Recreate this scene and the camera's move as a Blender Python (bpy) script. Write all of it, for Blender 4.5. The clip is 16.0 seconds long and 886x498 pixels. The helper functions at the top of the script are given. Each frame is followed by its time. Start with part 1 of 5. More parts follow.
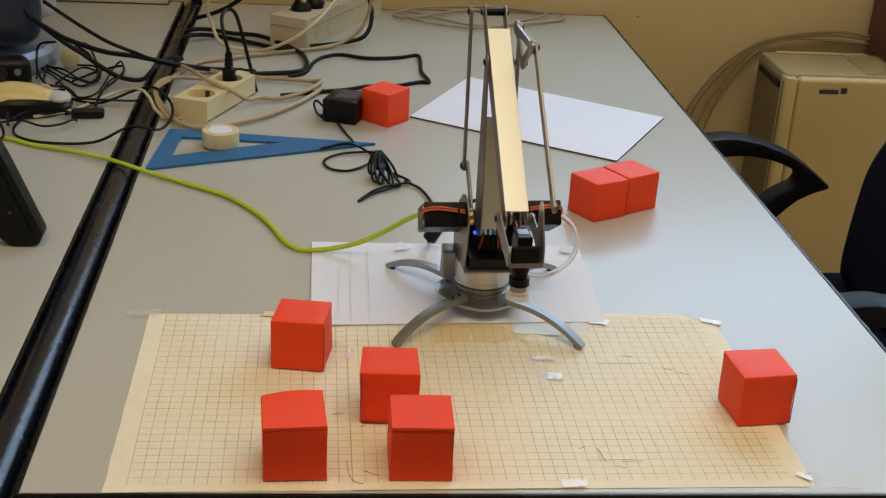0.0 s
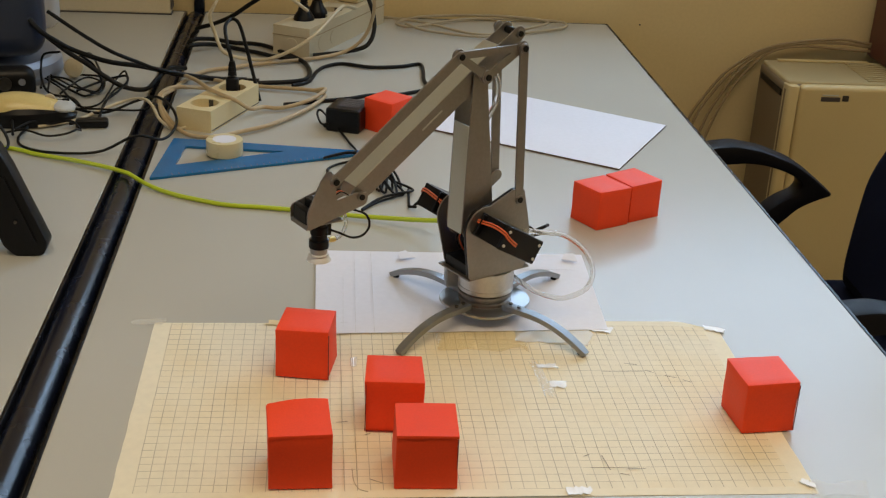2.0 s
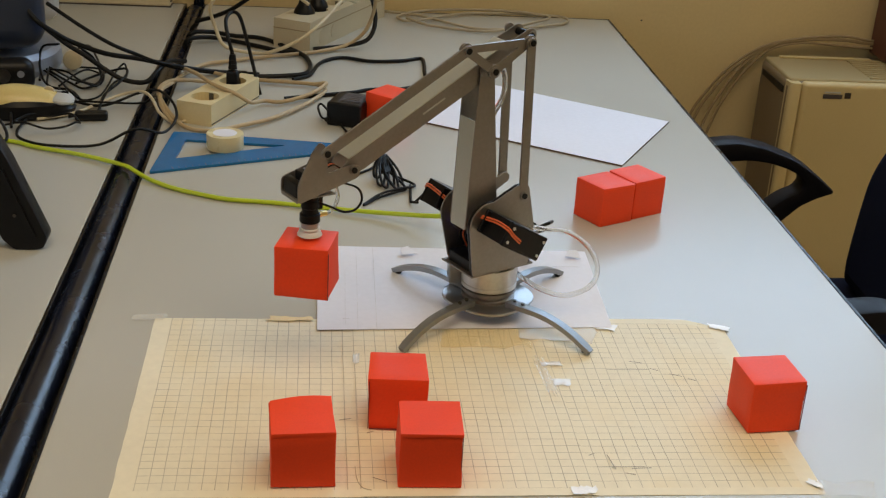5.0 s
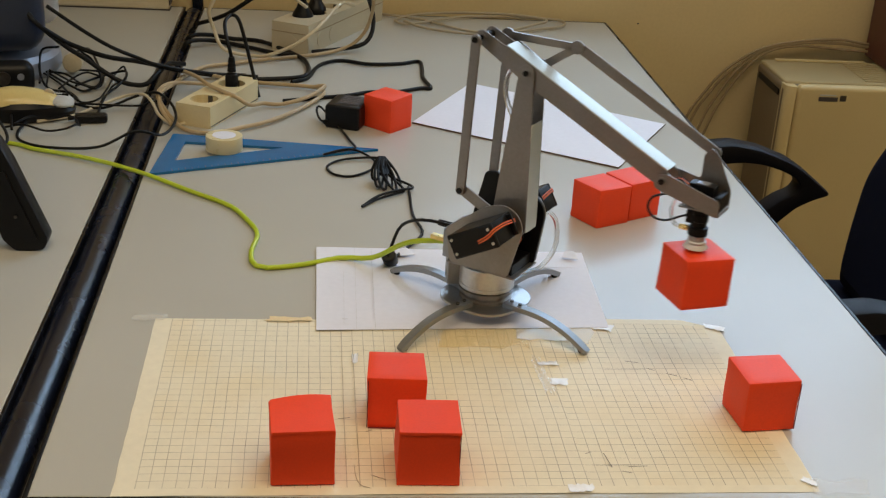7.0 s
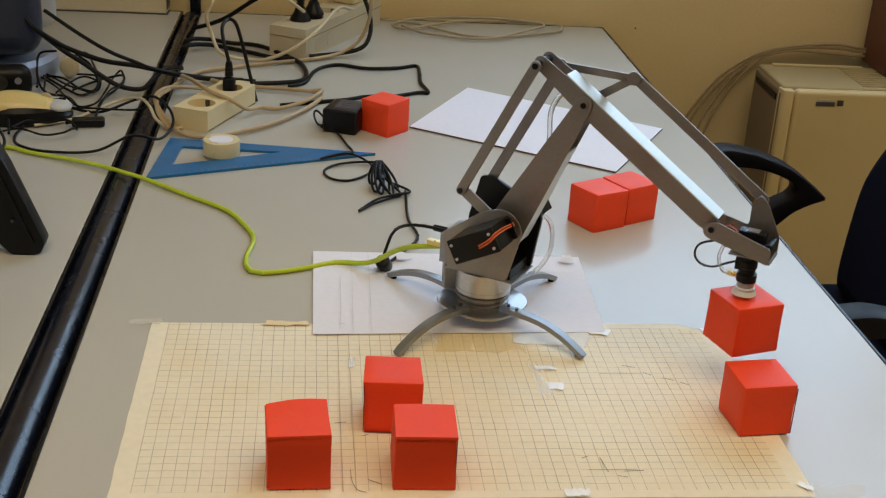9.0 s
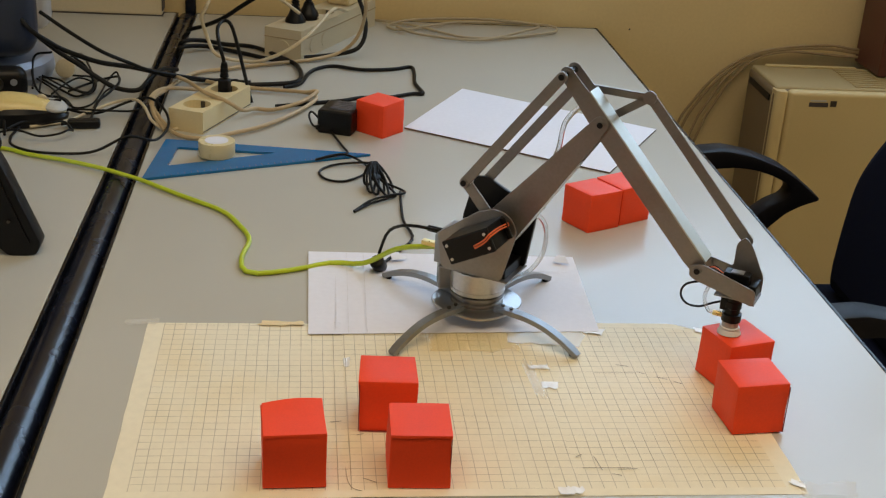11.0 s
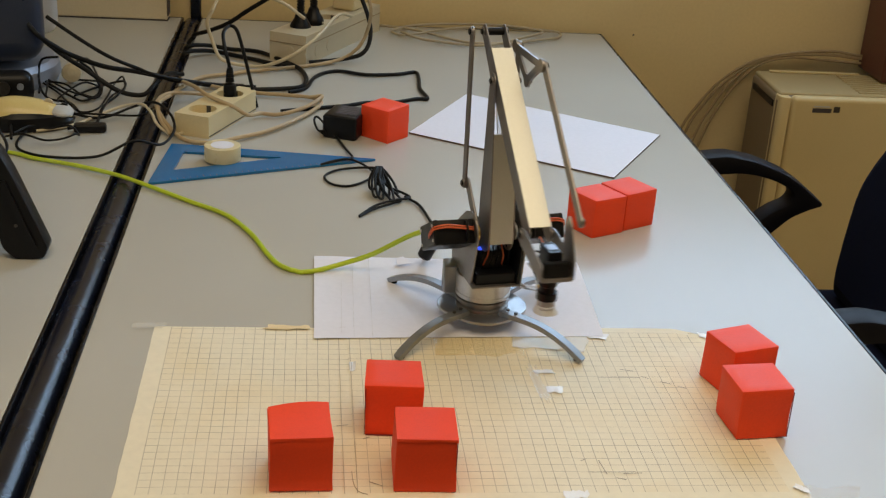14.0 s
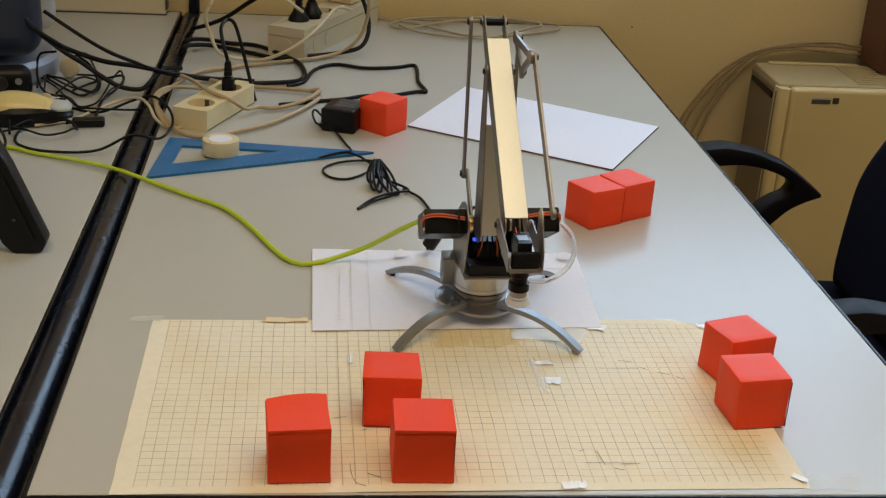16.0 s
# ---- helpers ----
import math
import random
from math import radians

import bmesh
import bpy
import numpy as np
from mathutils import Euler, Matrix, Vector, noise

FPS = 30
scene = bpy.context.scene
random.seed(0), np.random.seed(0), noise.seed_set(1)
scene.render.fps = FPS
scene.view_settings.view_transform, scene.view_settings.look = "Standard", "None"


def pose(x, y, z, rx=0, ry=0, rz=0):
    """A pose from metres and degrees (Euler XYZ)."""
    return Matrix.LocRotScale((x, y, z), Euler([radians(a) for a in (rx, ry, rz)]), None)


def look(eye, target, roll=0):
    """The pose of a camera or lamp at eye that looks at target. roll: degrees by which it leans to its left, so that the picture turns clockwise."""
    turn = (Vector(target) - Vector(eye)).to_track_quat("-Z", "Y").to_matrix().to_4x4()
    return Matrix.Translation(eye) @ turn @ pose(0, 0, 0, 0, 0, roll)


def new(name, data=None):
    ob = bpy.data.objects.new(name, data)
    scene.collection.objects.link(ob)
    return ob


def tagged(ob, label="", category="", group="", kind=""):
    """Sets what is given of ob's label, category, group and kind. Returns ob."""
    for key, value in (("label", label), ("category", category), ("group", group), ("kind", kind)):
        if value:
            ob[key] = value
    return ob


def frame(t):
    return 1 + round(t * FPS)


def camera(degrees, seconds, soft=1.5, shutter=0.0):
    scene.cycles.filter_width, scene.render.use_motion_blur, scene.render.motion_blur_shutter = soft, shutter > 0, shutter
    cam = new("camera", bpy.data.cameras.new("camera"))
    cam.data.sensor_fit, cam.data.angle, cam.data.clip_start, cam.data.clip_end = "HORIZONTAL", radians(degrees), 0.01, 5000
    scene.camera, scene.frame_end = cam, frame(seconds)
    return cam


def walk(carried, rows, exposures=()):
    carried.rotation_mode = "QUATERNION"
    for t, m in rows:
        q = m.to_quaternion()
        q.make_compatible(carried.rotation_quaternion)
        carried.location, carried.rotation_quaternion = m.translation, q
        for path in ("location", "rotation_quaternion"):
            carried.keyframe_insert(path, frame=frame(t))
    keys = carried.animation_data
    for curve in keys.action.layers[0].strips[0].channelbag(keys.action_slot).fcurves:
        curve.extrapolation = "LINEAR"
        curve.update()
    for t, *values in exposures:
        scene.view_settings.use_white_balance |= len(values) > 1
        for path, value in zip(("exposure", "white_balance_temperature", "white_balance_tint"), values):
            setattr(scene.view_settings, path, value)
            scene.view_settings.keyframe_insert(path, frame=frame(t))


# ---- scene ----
# Units: metres. The desk top is at DESK; the robot's axis stands at x = 0, y = 0.
DESK = 0.74

# ---------------------------------------------------------------- camera
cam = camera(38.48, 16.0, soft=1.25, shutter=0.5)
walk(cam, [
    (0.0, pose(-0.1480, -1.1306, 1.3013, 66.13, -2.94, -4.16)),
    (0.5, pose(-0.1490, -1.1289, 1.2998, 66.03, -2.90, -4.23)),
    (1.0, pose(-0.1487, -1.1303, 1.3009, 66.22, -2.77, -4.15)),
    (1.5, pose(-0.1495, -1.1349, 1.3022, 66.36, -2.68, -4.12)),
    (2.0, pose(-0.1502, -1.1343, 1.3037, 66.48, -2.77, -4.14)),
    (2.5, pose(-0.1541, -1.1319, 1.3029, 66.35, -3.01, -4.21)),
    (3.0, pose(-0.1570, -1.1282, 1.3011, 66.25, -3.12, -4.32)),
    (3.5, pose(-0.1573, -1.1235, 1.3012, 66.13, -3.07, -4.23)),
    (4.0, pose(-0.1556, -1.1234, 1.2992, 66.16, -3.05, -4.20)),
    (6.5, pose(-0.1590, -1.1301, 1.3025, 66.35, -3.31, -4.19)),
    (7.0, pose(-0.1585, -1.1343, 1.3025, 66.40, -3.19, -4.31)),
    (7.5, pose(-0.1554, -1.1328, 1.3017, 66.50, -3.13, -4.34)),
    (8.0, pose(-0.1559, -1.1315, 1.3019, 66.45, -3.22, -4.42)),
    (8.5, pose(-0.1571, -1.1328, 1.3026, 66.58, -3.27, -4.40)),
    (9.0, pose(-0.1571, -1.1346, 1.3026, 66.60, -3.26, -4.37)),
    (11.5, pose(-0.1570, -1.1448, 1.3054, 66.73, -3.25, -4.66)),
    (12.0, pose(-0.1556, -1.1486, 1.3068, 66.96, -3.10, -4.62)),
    (12.5, pose(-0.1593, -1.1484, 1.3050, 66.98, -3.22, -4.63)),
    (13.0, pose(-0.1611, -1.1467, 1.3071, 67.06, -3.24, -4.65)),
    (13.5, pose(-0.1620, -1.1458, 1.3065, 66.99, -3.52, -4.61)),
    (14.0, pose(-0.1607, -1.1456, 1.3065, 66.86, -3.36, -4.45)),
    (14.5, pose(-0.1580, -1.1467, 1.3056, 66.72, -3.28, -4.31)),
    (15.0, pose(-0.1574, -1.1471, 1.3053, 66.50, -3.14, -4.40)),
    (15.5, pose(-0.1574, -1.1473, 1.3046, 66.42, -3.12, -4.43)),
    (16.0, pose(-0.1572, -1.1470, 1.3043, 66.62, -3.08, -4.50)),
])

# ---------------------------------------------------------------- world and light
world = bpy.data.worlds.new("sky")
scene.world = world
world.use_nodes = True
sky = world.node_tree.nodes.new("ShaderNodeTexSky")
sky.sky_type, sky.sun_disc = "NISHITA", False
sky.sun_elevation, sky.sun_rotation = radians(38), radians(200)
world.node_tree.nodes["Background"].inputs["Strength"].default_value = 0.1
world.node_tree.links.new(sky.outputs[0], world.node_tree.nodes["Background"].inputs["Color"])
scene.view_settings.exposure = 0.05


def area_lamp(name, m, sx, sy, watts, colour):
    data = bpy.data.lights.new(name, "AREA")
    data.shape, data.size, data.size_y, data.energy, data.color = "RECTANGLE", sx, sy, watts, colour
    ob = new(name, data)
    ob.matrix_basis = m
    return ob


# daylight in the opening of the window above the desk's far end, right of it
area_lamp("window_daylight", look((1.16, 1.36, 1.795), (0.78, -1.0, 0.75)), 2.22, 1.22, 30, (0.52, 0.735, 1.0))
# daylight through the window in the side wall
area_lamp("side_window_daylight", look((-2.66, -1.2, 1.65), (0.0, -0.8, 0.8)), 1.7, 1.2, 6, (0.60, 0.79, 1.0))
# added warm fill from the ceiling, with no seen source
area_lamp("ceiling_fill", look((0.15, -0.8, 2.62), (0.15, -0.8, 0)), 2.4, 1.3, 28, (1.0, 0.785, 0.51))


# ---------------------------------------------------------------- materials
def material(name, colour, rough=0.5, metal=0.0, vary=0.12, scale=40.0, fine=400.0, bump=0.05, coat=0.0, spec=0.5, rough_vary=0.1):
    """Principled surface with mottling at two scales, in the object's own metres."""
    m = bpy.data.materials.new(name)
    m.use_nodes = True
    t = m.node_tree
    b = t.nodes["Principled BSDF"]
    b.inputs["Metallic"].default_value = metal
    b.inputs["Coat Weight"].default_value = coat
    b.inputs["Specular IOR Level"].default_value = spec
    co = t.nodes.new("ShaderNodeTexCoord")
    n1, n2 = t.nodes.new("ShaderNodeTexNoise"), t.nodes.new("ShaderNodeTexNoise")
    for n, s in ((n1, scale), (n2, fine)):
        n.inputs["Scale"].default_value, n.inputs["Detail"].default_value = s, 4
        t.links.new(co.outputs["Object"], n.inputs["Vector"])
    add = t.nodes.new("ShaderNodeMath")
    add.operation = "ADD"
    t.links.new(n1.outputs["Fac"], add.inputs[0])
    t.links.new(n2.outputs["Fac"], add.inputs[1])
    rng = t.nodes.new("ShaderNodeMapRange")
    rng.inputs["From Min"].default_value, rng.inputs["From Max"].default_value = 0.6, 1.4
    rng.inputs["To Min"].default_value, rng.inputs["To Max"].default_value = 1 - vary, 1 + vary
    t.links.new(add.outputs[0], rng.inputs["Value"])
    mul = t.nodes.new("ShaderNodeVectorMath")
    mul.operation = "SCALE"
    mul.inputs[0].default_value = colour
    t.links.new(rng.outputs[0], mul.inputs["Scale"])
    t.links.new(mul.outputs[0], b.inputs["Base Color"])
    r2 = t.nodes.new("ShaderNodeMapRange")
    r2.inputs["From Min"].default_value, r2.inputs["From Max"].default_value = 0.1, 0.9
    r2.inputs["To Min"].default_value, r2.inputs["To Max"].default_value = max(0.02, rough - rough_vary), min(1, rough + rough_vary)
    t.links.new(n1.outputs["Fac"], r2.inputs["Value"])
    t.links.new(r2.outputs[0], b.inputs["Roughness"])
    if bump:
        bn = t.nodes.new("ShaderNodeBump")
        bn.inputs["Strength"].default_value, bn.inputs["Distance"].default_value = bump, 0.0006
        t.links.new(n2.outputs["Fac"], bn.inputs["Height"])
        t.links.new(bn.outputs[0], b.inputs["Normal"])
    return m


def brushed(name, colour, rough, stretch=(6, 300, 300), metal=1.0, vary=0.12):
    """Metal with a fine grain drawn along x."""
    m = material(name, colour, rough, metal, 0.1, 30, 300, 0)
    t = m.node_tree
    b = t.nodes["Principled BSDF"]
    co = t.nodes.new("ShaderNodeTexCoord")
    mp = t.nodes.new("ShaderNodeMapping")
    mp.inputs["Scale"].default_value = stretch
    n = t.nodes.new("ShaderNodeTexNoise")
    n.inputs["Scale"].default_value, n.inputs["Detail"].default_value = 3, 3
    bn = t.nodes.new("ShaderNodeBump")
    bn.inputs["Strength"].default_value, bn.inputs["Distance"].default_value = 0.12, 0.0003
    t.links.new(co.outputs["Object"], mp.inputs[0])
    t.links.new(mp.outputs[0], n.inputs["Vector"])
    t.links.new(n.outputs["Fac"], bn.inputs["Height"])
    t.links.new(bn.outputs[0], b.inputs["Normal"])
    return m


def glass(name, colour, rough, ior=1.45, alpha=1.0):
    m = bpy.data.materials.new(name)
    m.use_nodes = True
    b = m.node_tree.nodes["Principled BSDF"]
    b.inputs["Base Color"].default_value = (*colour, 1)
    b.inputs["Roughness"].default_value, b.inputs["IOR"].default_value = rough, ior
    b.inputs["Transmission Weight"].default_value = alpha
    return m


def film(name, colour=(0.85, 0.83, 0.78), alpha=0.16):
    """Thin clear tape: mostly see-through, with a gloss."""
    m = bpy.data.materials.new(name)
    m.use_nodes = True
    b = m.node_tree.nodes["Principled BSDF"]
    b.inputs["Base Color"].default_value = (*colour, 1)
    b.inputs["Roughness"].default_value, b.inputs["Alpha"].default_value = 0.12, alpha
    return m


def glow(name, colour, strength):
    m = bpy.data.materials.new(name)
    m.use_nodes = True
    b = m.node_tree.nodes["Principled BSDF"]
    b.inputs["Emission Color"].default_value = (*colour, 1)
    b.inputs["Emission Strength"].default_value = strength
    b.inputs["Base Color"].default_value = (*colour, 1)
    return m


def uneven_yellow(t, co, base):
    """Uneven yellow tint by noise over a base colour."""
    n = t.nodes.new("ShaderNodeTexNoise")
    n.inputs["Scale"].default_value, n.inputs["Detail"].default_value = 7, 3
    t.links.new(co.outputs["Object"], n.inputs["Vector"])
    r = t.nodes.new("ShaderNodeMapRange")
    r.inputs["From Min"].default_value, r.inputs["From Max"].default_value = 0.48, 0.72
    r.inputs["To Min"].default_value, r.inputs["To Max"].default_value = 0.0, 0.55
    t.links.new(n.outputs["Fac"], r.inputs["Value"])
    m = t.nodes.new("ShaderNodeMix")
    m.data_type = "RGBA"
    m.inputs["B"].default_value = (0.72, 0.56, 0.28, 1)
    t.links.new(r.outputs[0], m.inputs["Factor"])
    t.links.new(base, m.inputs["A"])
    return m.outputs["Result"]


def grid_material(name, colour, line):
    """Squared paper: printed lines every centimetre in the object's x and y, with an uneven yellow tint."""
    m = material(name, colour, 0.75, 0, 0.06, 9, 120, 0.08)
    t = m.node_tree
    b = t.nodes["Principled BSDF"]
    base = b.inputs["Base Color"].links[0].from_socket
    co = t.nodes.new("ShaderNodeTexCoord")
    wob = t.nodes.new("ShaderNodeTexNoise")
    wob.inputs["Scale"].default_value = 14
    t.links.new(co.outputs["Object"], wob.inputs["Vector"])
    sub = t.nodes.new("ShaderNodeVectorMath")
    sub.operation = "MULTIPLY_ADD"
    sub.inputs[1].default_value, sub.inputs[2].default_value = (0.002, 0.002, 0), (-0.001, -0.001, 0)
    t.links.new(wob.outputs["Color"], sub.inputs[0])
    addv = t.nodes.new("ShaderNodeVectorMath")
    t.links.new(co.outputs["Object"], addv.inputs[0])
    t.links.new(sub.outputs[0], addv.inputs[1])
    sep = t.nodes.new("ShaderNodeSeparateXYZ")
    t.links.new(addv.outputs[0], sep.inputs[0])
    marks = []
    for k in range(2):
        pp = t.nodes.new("ShaderNodeMath")
        pp.operation = "PINGPONG"
        pp.inputs[1].default_value = 0.005
        t.links.new(sep.outputs[k], pp.inputs[0])
        lt = t.nodes.new("ShaderNodeMapRange")
        lt.inputs["From Min"].default_value, lt.inputs["From Max"].default_value = 0.00013, 0.00040
        lt.inputs["To Min"].default_value, lt.inputs["To Max"].default_value = 1, 0
        t.links.new(pp.outputs[0], lt.inputs["Value"])
        marks.append(lt.outputs[0])
    mx = t.nodes.new("ShaderNodeMath")
    mx.operation = "MAXIMUM"
    t.links.new(marks[0], mx.inputs[0])
    t.links.new(marks[1], mx.inputs[1])
    fade = t.nodes.new("ShaderNodeTexNoise")
    fade.inputs["Scale"].default_value = 25
    t.links.new(co.outputs["Object"], fade.inputs["Vector"])
    fr = t.nodes.new("ShaderNodeMapRange")
    fr.inputs["From Min"].default_value, fr.inputs["From Max"].default_value = 0.3, 0.65
    fr.inputs["To Min"].default_value, fr.inputs["To Max"].default_value = 0.4, 0.95
    t.links.new(fade.outputs["Fac"], fr.inputs["Value"])
    ml = t.nodes.new("ShaderNodeMath")
    ml.operation = "MULTIPLY"
    t.links.new(mx.outputs[0], ml.inputs[0])
    t.links.new(fr.outputs[0], ml.inputs[1])
    base = uneven_yellow(t, co, base)
    mix = t.nodes.new("ShaderNodeMix")
    mix.data_type = "RGBA"
    mix.inputs["B"].default_value = (*line, 1)
    t.links.new(ml.outputs[0], mix.inputs["Factor"])
    t.links.new(base, mix.inputs["A"])
    t.links.new(mix.outputs["Result"], b.inputs["Base Color"])
    return m


M = dict(
    laminate=material("grey_laminate", (0.448, 0.440, 0.396), 0.235, 0, 0.05, 3, 900, 0.03, rough_vary=0.03),
    edging=material("black_edging", (0.006, 0.006, 0.008), 0.28, 0, 0.2, 20, 300, 0.02, spec=0.4),
    rail=material("black_rail_plastic", (0.005, 0.007, 0.016), 0.27, 0, 0.2, 20, 300, 0.02, spec=0.6, rough_vary=0.02),
    armrest=material("dull_black_plastic", (0.006, 0.006, 0.009), 0.5, 0, 0.2, 20, 300, 0.04, spec=0.2),
    wall=material("cream_wall_paint", (0.66, 0.525, 0.28), 0.8, 0, 0.05, 2.5, 160, 0.15),
    ceiling=material("ceiling_paint", (0.82, 0.72, 0.48), 0.9, 0, 0.04, 2, 90, 0.1),
    floor=material("floor_tile", (0.36, 0.30, 0.22), 0.5, 0, 0.2, 6, 90, 0.05),
    grid=grid_material("squared_paper", (0.76, 0.695, 0.53), (0.30, 0.255, 0.18)),
    cream_paper=material("cream_paper_margin", (0.77, 0.705, 0.54), 0.75, 0, 0.06, 9, 120, 0.08),
    paper=material("white_paper", (0.71, 0.705, 0.765), 0.7, 0, 0.04, 8, 150, 0.06),
    pencil=material("pencil_line", (0.64, 0.63, 0.66), 0.7, 0, 0.2, 60, 300, 0),
    red=material("red_card", (0.86, 0.064, 0.013), 0.6, 0, 0.06, 30, 500, 0.08, spec=0.3),
    red_dark=material("red_card_edge", (0.20, 0.02, 0.015), 0.7, 0, 0.1, 30, 500, 0.05),
    metal=brushed("grey_anodised_aluminium", (0.28, 0.26, 0.245), 0.42, (12, 260, 260), 0.85),
    metal_pale=brushed("bare_aluminium", (0.56, 0.55, 0.53), 0.42),
    web=material("satin_aluminium_web", (0.58, 0.585, 0.535), 0.48, 0.88, 0.04, 20, 500, 0.02, rough_vary=0.03),
    cast=material("grey_painted_metal", (0.28, 0.29, 0.30), 0.36, 0.7, 0.1, 40, 600, 0.06),
    polished=material("polished_base_metal", (0.44, 0.44, 0.44), 0.33, 0.95, 0.08, 30, 500, 0.03),
    screw=material("dark_screw_steel", (0.10, 0.09, 0.08), 0.35, 0.9, 0.2, 200, 900, 0.02),
    brass=material("brass_fitting", (0.75, 0.55, 0.22), 0.3, 1.0, 0.1, 100, 600, 0.02),
    black=material("black_plastic", (0.006, 0.006, 0.007), 0.36, 0, 0.25, 60, 900, 0.06, spec=0.22),
    rubber=material("black_cable_rubber", (0.006, 0.006, 0.006), 0.45, 0, 0.2, 60, 600, 0.05, spec=0.18),
    orange=material("orange_wire", (0.62, 0.12, 0.035), 0.45, 0, 0.1, 90, 600, 0),
    green=material("lime_green_cable", (0.45, 0.56, 0.02), 0.4, 0, 0.1, 40, 600, 0.03),
    tan=material("tan_cable", (0.42, 0.31, 0.17), 0.5, 0, 0.15, 30, 500, 0.05),
    dark_tan=material("darker_tan_cable", (0.30, 0.22, 0.12), 0.6, 0, 0.15, 30, 500, 0.05),
    scribble=material("faint_pencil", (0.25, 0.21, 0.16), 0.7, 0, 0.3, 200, 900, 0),
    fold=material("faint_fold_line", (0.50, 0.43, 0.31), 0.7, 0, 0.3, 200, 900, 0),
    card_edge=material("shadowed_card_edge", (0.10, 0.06, 0.04), 0.8, 0, 0.2, 60, 400, 0),
    grey_cable=material("dusty_grey_cable", (0.36, 0.30, 0.20), 0.5, 0, 0.15, 30, 500, 0.05),
    cream_cable=material("cream_cable", (0.52, 0.44, 0.29), 0.5, 0, 0.1, 30, 500, 0.05),
    mouse_ivory=material("yellowed_plastic", (0.62, 0.49, 0.20), 0.25, 0, 0.07, 25, 500, 0.03),
    ivory=material("ivory_plastic", (0.64, 0.53, 0.30), 0.42, 0, 0.07, 25, 500, 0.04),
    grey_plastic=material("warm_grey_plastic", (0.50, 0.43, 0.29), 0.5, 0, 0.08, 20, 400, 0.05),
    silver_plastic=material("silver_plastic", (0.30, 0.32, 0.37), 0.4, 0.5, 0.08, 20, 500, 0.04),
    blue=material("blue_translucent_plastic", (0.005, 0.13, 0.34), 0.2, 0, 0.15, 30, 500, 0.04),
    tape=material("clear_tape_roll", (0.64, 0.55, 0.32), 0.3, 0, 0.06, 40, 700, 0.03),
    white_tape=material("white_tape_tab", (0.80, 0.79, 0.78), 0.35, 0, 0.05, 60, 500, 0.2),
    clear_tape=film("clear_tape_film"),
    # clear tape made whitish, with the window's glint put into its colour
    glint_tape=film("glint_tape_film", (0.92, 0.92, 0.93), 0.6),
    yellow_film=film("yellow_tint_film", (0.90, 0.72, 0.30), 0.14),
    thin_paper=film("thin_torn_paper", (0.80, 0.72, 0.56), 0.4),
    yellow_tape=material("masking_tape", (0.70, 0.56, 0.31), 0.6, 0, 0.1, 60, 500, 0.15),
    clear_bezel=glass("clear_bezel_plastic", (0.80, 0.82, 0.86), 0.35, 1.3, 0.6),
    frosted=material("frosted_grey_plastic", (0.40, 0.38, 0.36), 0.35, 0, 0.06, 60, 500, 0.03),
    silicone=material("white_silicone", (0.68, 0.67, 0.66), 0.4, 0, 0.04, 60, 500, 0.03),
    hose=glass("clear_hose", (0.93, 0.95, 0.96), 0.06, 1.18, 0.82),
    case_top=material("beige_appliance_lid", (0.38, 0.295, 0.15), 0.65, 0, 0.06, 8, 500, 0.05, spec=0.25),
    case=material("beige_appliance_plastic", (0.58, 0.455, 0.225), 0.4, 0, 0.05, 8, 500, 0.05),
    case_side=material("dark_appliance_side", (0.20, 0.145, 0.085), 0.5, 0, 0.08, 8, 500, 0.05),
    fabric=material("dark_navy_fabric", (0.004, 0.005, 0.014), 0.9, 0, 0.3, 60, 1500, 0.4, spec=0.1),
    navy=material("dark_blue_plastic", (0.02, 0.028, 0.055), 0.3, 0, 0.15, 10, 500, 0.04),
    wood=material("dark_red_wood", (0.10, 0.03, 0.018), 0.45, 0, 0.2, 12, 200, 0.05),
    box=material("cream_card_box", (0.60, 0.52, 0.36), 0.7, 0, 0.05, 8, 300, 0.06),
    led=glow("blue_led", (0.04, 0.10, 1.0), 1.2),
    ink=material("dark_ink", (0.06, 0.05, 0.05), 0.6, 0, 0.2, 80, 400, 0),
    label_print=material("grey_print", (0.45, 0.45, 0.43), 0.5, 0, 0.1, 80, 400, 0),
    steel_leg=material("desk_leg_steel", (0.03, 0.03, 0.033), 0.4, 0.5, 0.1, 20, 300, 0.02),
)


# ---------------------------------------------------------------- mesh tools
def mesh_object(name, bm, mat, parent=None, label="", smooth=True):
    bmesh.ops.recalc_face_normals(bm, faces=bm.faces)
    me = bpy.data.meshes.new(name)
    bm.to_mesh(me)
    bm.free()
    for mm in (mat if isinstance(mat, (list, tuple)) else (mat,)):
        me.materials.append(mm)
    if smooth:
        me.shade_smooth()
        me.set_sharp_from_angle(angle=radians(26))
        # broad flat faces keep their own normal
        whole = sum(p.area for p in me.polygons)
        for p in me.polygons:
            if len(p.vertices) > 5 or p.area > 0.1 * whole:
                p.use_smooth = False
    ob = new(name, me)
    if parent:
        ob.parent = parent
    if label:
        ob["label"] = label
    return ob


def part(name, bm, mat, parent, label="", smooth=True):
    return mesh_object(name, bm, mat, parent, label, smooth)


def thing(name, m, label, category, group="", kind=""):
    ob = new(name)
    ob.empty_display_size = 0.02
    ob.matrix_basis = m
    return tagged(ob, label, category, group, kind)


